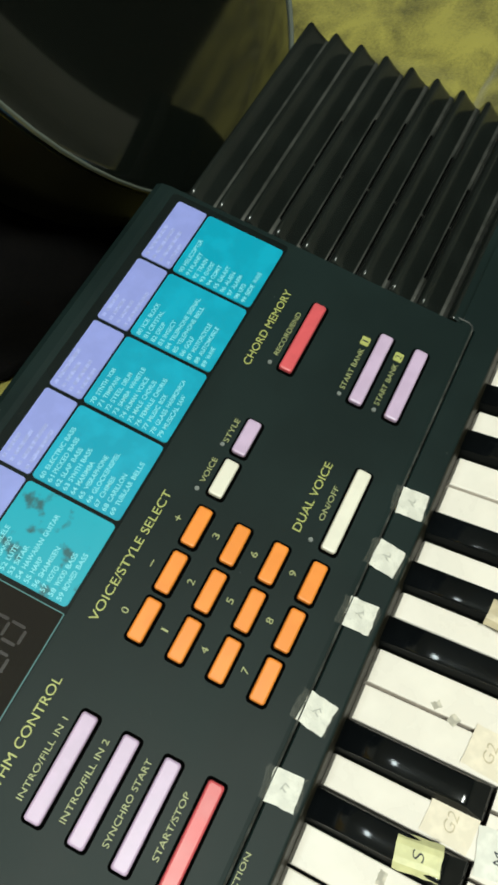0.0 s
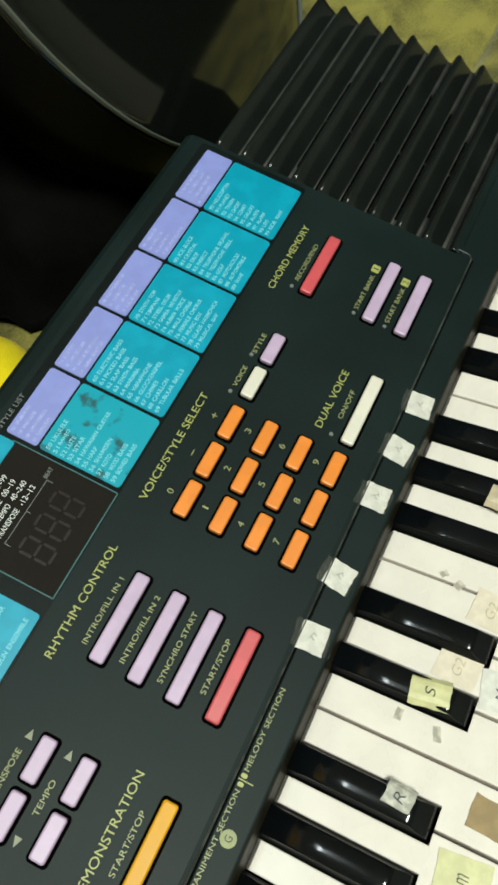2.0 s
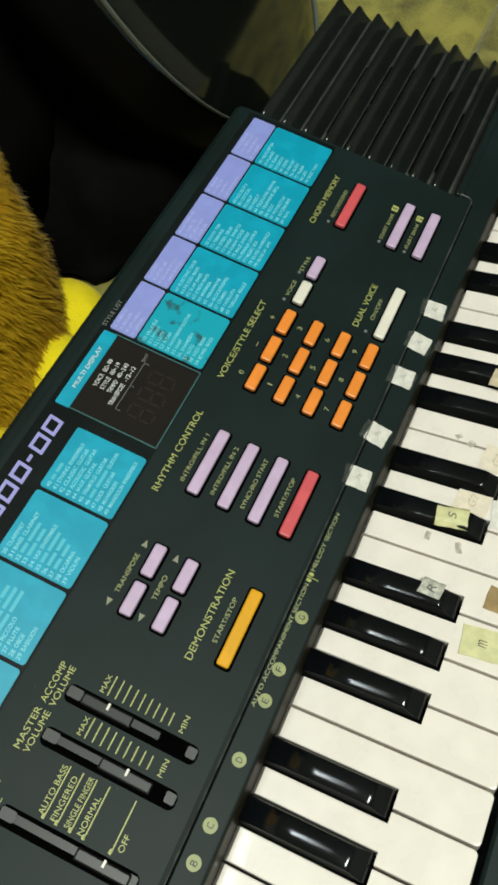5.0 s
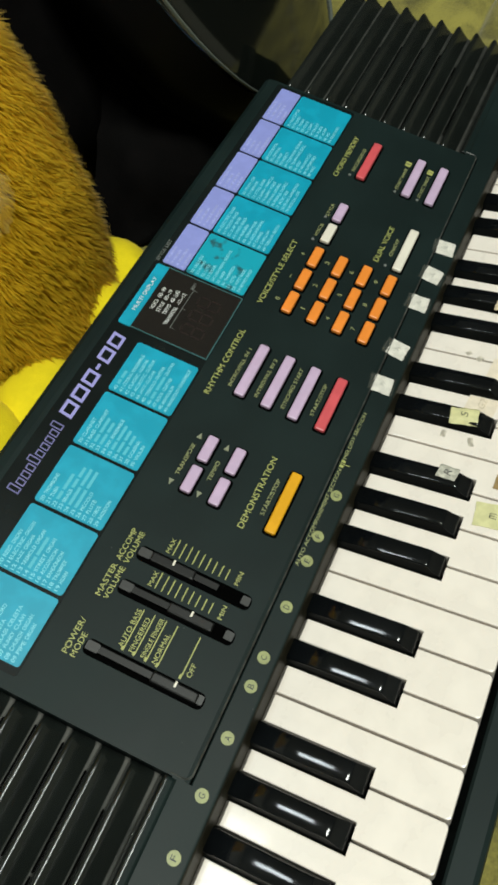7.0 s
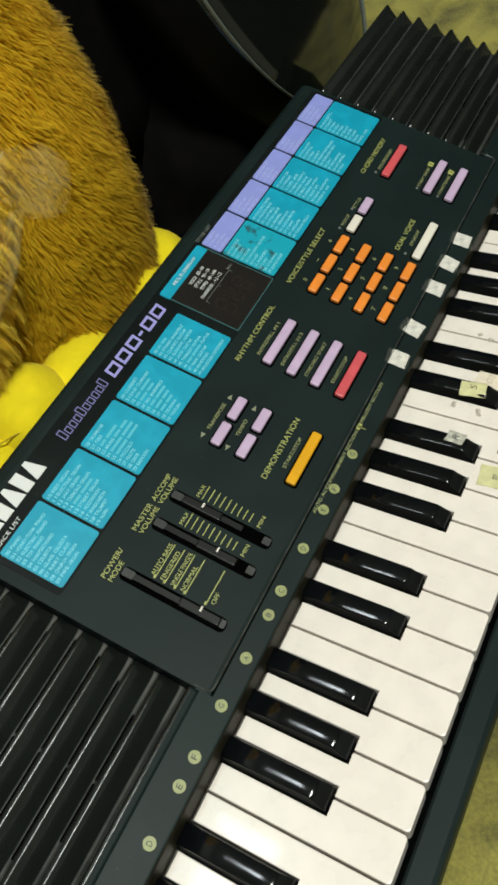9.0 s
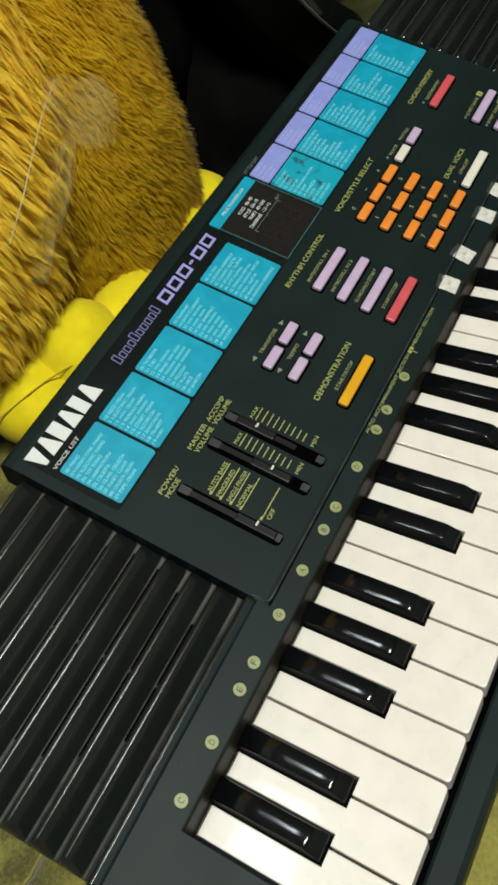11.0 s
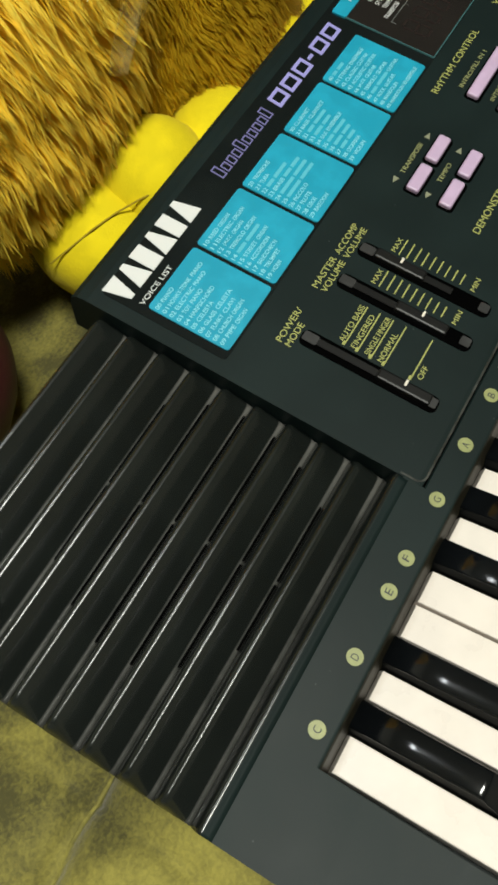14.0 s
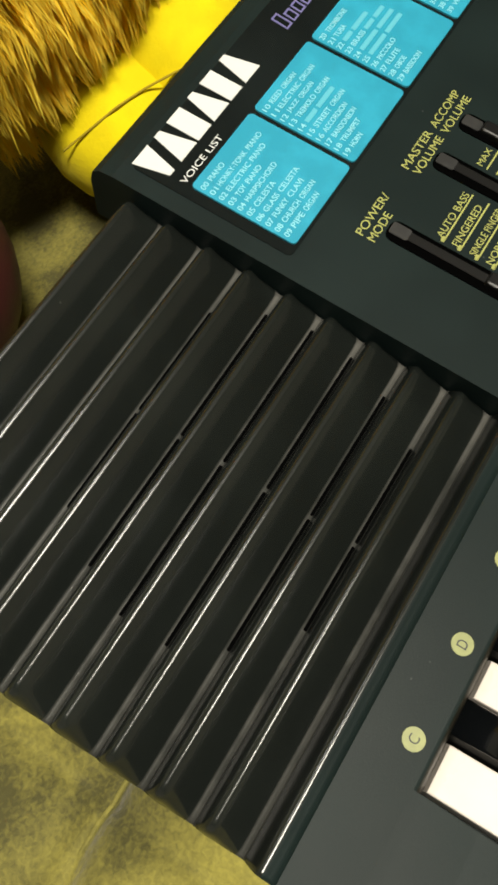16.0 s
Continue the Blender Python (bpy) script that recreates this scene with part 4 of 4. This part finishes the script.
                    blade(base, tip, lift, r.uniform(0.0002, 0.0005), side, (nrm + shade).normalized())
    # stitched seam round the toes
    for pts in (((0.1085, 0.186, 0.040), (0.115, 0.1795, 0.0439), (0.1249, 0.1715, 0.0486), (0.1361, 0.1678, 0.0483), (0.1464, 0.1626, 0.0481), (0.156, 0.156, 0.048)),):
        last = None
        for p in pts:
            quad = [bm.verts.new(Vector(p) + Vector((0, -0.0006, 0.0007)) + Vector((0, 0.0005 * math.cos(b), 0.0005 * math.sin(b)))) for b in (0, 1.57, 3.14, 4.71)]
            if last:
                for i in range(4):
                    bm.faces.new((last[i], last[(i + 1) % 4], quad[(i + 1) % 4], quad[i])).material_index = 2
            last = quad
    bm.normal_update()
    bm.verts.index_update()
    soft = [tuple(normals.get(v, v.normal)) for v in bm.verts]
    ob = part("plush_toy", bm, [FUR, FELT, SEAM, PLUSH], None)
    ob.data.normals_split_custom_set_from_vertices(soft)
    tagged(ob, "golden yellow shaggy plush toy with bright felt feet", "plush toy")


plush()


def cushion():
    bm = bmesh.new()
    bmesh.ops.create_uvsphere(bm, u_segments=32, v_segments=16, radius=1, matrix=Matrix.LocRotScale((0.029, 0.212, 0.042), None, (0.053, 0.055, 0.046)))
    ob = part("round_cushion", bm, MAROON, None, smooth=True)
    tagged(ob, "dark maroon rounded cloth object on the sofa", "cushion")


cushion()


def bag():
    bm = bmesh.new()
    bmesh.ops.create_cube(bm, size=1, matrix=Matrix.LocRotScale((0.505, 0.340, 0.22), Euler((radians(-6), 0, radians(4))), (0.45, 0.18, 0.46)))
    bmesh.ops.bevel(bm, geom=bm.edges[:], offset=0.05, segments=5, affect="EDGES")
    bmesh.ops.subdivide_edges(bm, edges=[e for e in bm.edges if e.calc_length() > 0.08], cuts=8, use_grid_fill=True)
    for v in bm.verts:
        v.co += Vector(noise.noise_vector(v.co * 14)) * 0.012
    ob = part("black_bag", bm, BAG, None, smooth=True)
    tagged(ob, "soft black cloth bag standing on the sofa behind", "bag")


def cloth_heap():
    bm = bmesh.new()
    bmesh.ops.create_uvsphere(bm, u_segments=48, v_segments=24, radius=1)
    for v in bm.verts:
        k = 1 + 0.16 * noise.noise(v.co * 2.2) + 0.05 * noise.noise(v.co * 6)
        # widened to the left, its black covering velvet that lies in shade
        v.co = Vector((0.430 + v.co.x * 0.078 * k, 0.226 + v.co.y * 0.055 * k, max(0.0, 0.002 + v.co.z * 0.085 * k)))
    ob = part("black_cloth", bm, BAG, None, smooth=True)
    tagged(ob, "crumpled black cloth heap on the sofa", "cloth")


cloth_heap()
bag()


def tag():
    ob = thing("film_tag", "clear crumpled plastic film tag on a thread against fur", "tag")
    for top, foot, across, wide in (((0.230, 0.168, 0.156), (0.2265, 0.161, 0.122), (0.025, 0.001, -0.013), 1.0), ((0.200, 0.153, 0.145), (0.158, 0.159, 0.098), (0.013, 0.003, -0.005), 0.9)):
        bm = bmesh.new()
        n = 10
        rows = []
        for i in range(n + 1):
            u = i / n
            w = wide * math.sin(math.pi * (0.14 + 0.78 * u)) ** 0.7
            row = []
            for j in range(9):
                v = j / 4 - 1
                p = Vector(top).lerp(Vector(foot), u) + Vector(across) * (v * w)
                row.append(bm.verts.new(p + Vector((0, 0.0025 * math.sin(4 * v + 5 * u) + 0.0015 * math.sin(9 * v - 3 * u), 0))))
            rows.append(row)
        for a, b in zip(rows, rows[1:]):
            for j in range(8):
                bm.faces.new((a[j], b[j], b[j + 1], a[j + 1]))
        bmesh.ops.solidify(bm, geom=bm.faces[:], thickness=0.0003)
        part("film", bm, FILM, ob, smooth=True)
    cu = bpy.data.curves.new("thread", "CURVE")
    cu.dimensions, cu.bevel_depth, cu.bevel_resolution = "3D", 0.00017, 2
    sp = cu.splines.new("POLY")
    pts = [(0.2245, 0.172, 0.1562), (0.1967, 0.157, 0.158), (0.1775, 0.150, 0.1528), (0.1603, 0.145, 0.1465), (0.1459, 0.149, 0.133)]
    sp.points.add(len(pts) - 1)
    for q, p in zip(sp.points, pts):
        q.co = (*p, 1)
    cu.materials.append(NOTE)
    th = new("thread", cu)
    th.parent = ob


tag()

# ---- labels stuck on the keys ----
TOPK = KEY_TOP + 0.0052
sticker("sticky_note", "pale yellow paper flag folded over a black key, lettered S", 0.2546, -0.0350, 0.0090, 0.0120, 8, NOTE, "S", z=TOPK + 0.0003, curl=-0.004, seed=21)
sticker("sticky_note", "pale yellow paper patch on a white key, lettered m", 0.2128, -0.0588, 0.0112, 0.0145, 6, NOTE, "m", z=KEY_TOP + 0.0002, seed=22)
sticker("paper_label", "white paper label with handwritten Ma on a white key", 0.2640, -0.0535, 0.0120, 0.0120, 10, PAPER, "Ma", z=KEY_TOP + 0.0002, seed=23)
sticker("tape_patch", "aged translucent tape with faint pencil marks on a white key", 0.2868, -0.0435, 0.0115, 0.0120, -5, OLD_TAPE_PALE, "G2", z=KEY_TOP + 0.0002, ink=OLD_TAPE, seed=24)
sticker("tape_patch", "aged translucent tape on a white key", 0.2662, -0.0398, 0.0110, 0.0130, -5, OLD_TAPE_PALE, "G2", z=KEY_TOP + 0.0001, ink=OLD_TAPE, seed=25)
sticker("tape_patch", "grey tape with a scribbled R on a black key", 0.2240, -0.0369, 0.0080, 0.0082, -6, PAPER_GREY, "R", z=TOPK + 0.0001, curl=-0.003, seed=26)
sticker("tape_patch", "beige tape around a black key", 0.3240, -0.0350, 0.0095, 0.0085, -4, OLD_TAPE, z=TOPK + 0.0001, curl=-0.005, seed=27)
sticker("tape_patch", "torn brown tape piece on a white key", 0.2300, -0.0618, 0.0092, 0.0130, -4, CARD, z=KEY_TOP + 0.0002, seed=28)
for i, (x, y, w, h) in enumerate(((0.2462, -0.0285, 0.0035, 0.0022), (0.2452, -0.0405, 0.0046, 0.0022), (0.2932, -0.0262, 0.0020, 0.0026), (0.2912, -0.0318, 0.0026, 0.0030))):
    sticker("glue_residue", "grey glue residue smear on a white key", x, y, w, h, 20 * i, GRIME, z=KEY_TOP - 0.0001, seed=40 + i)
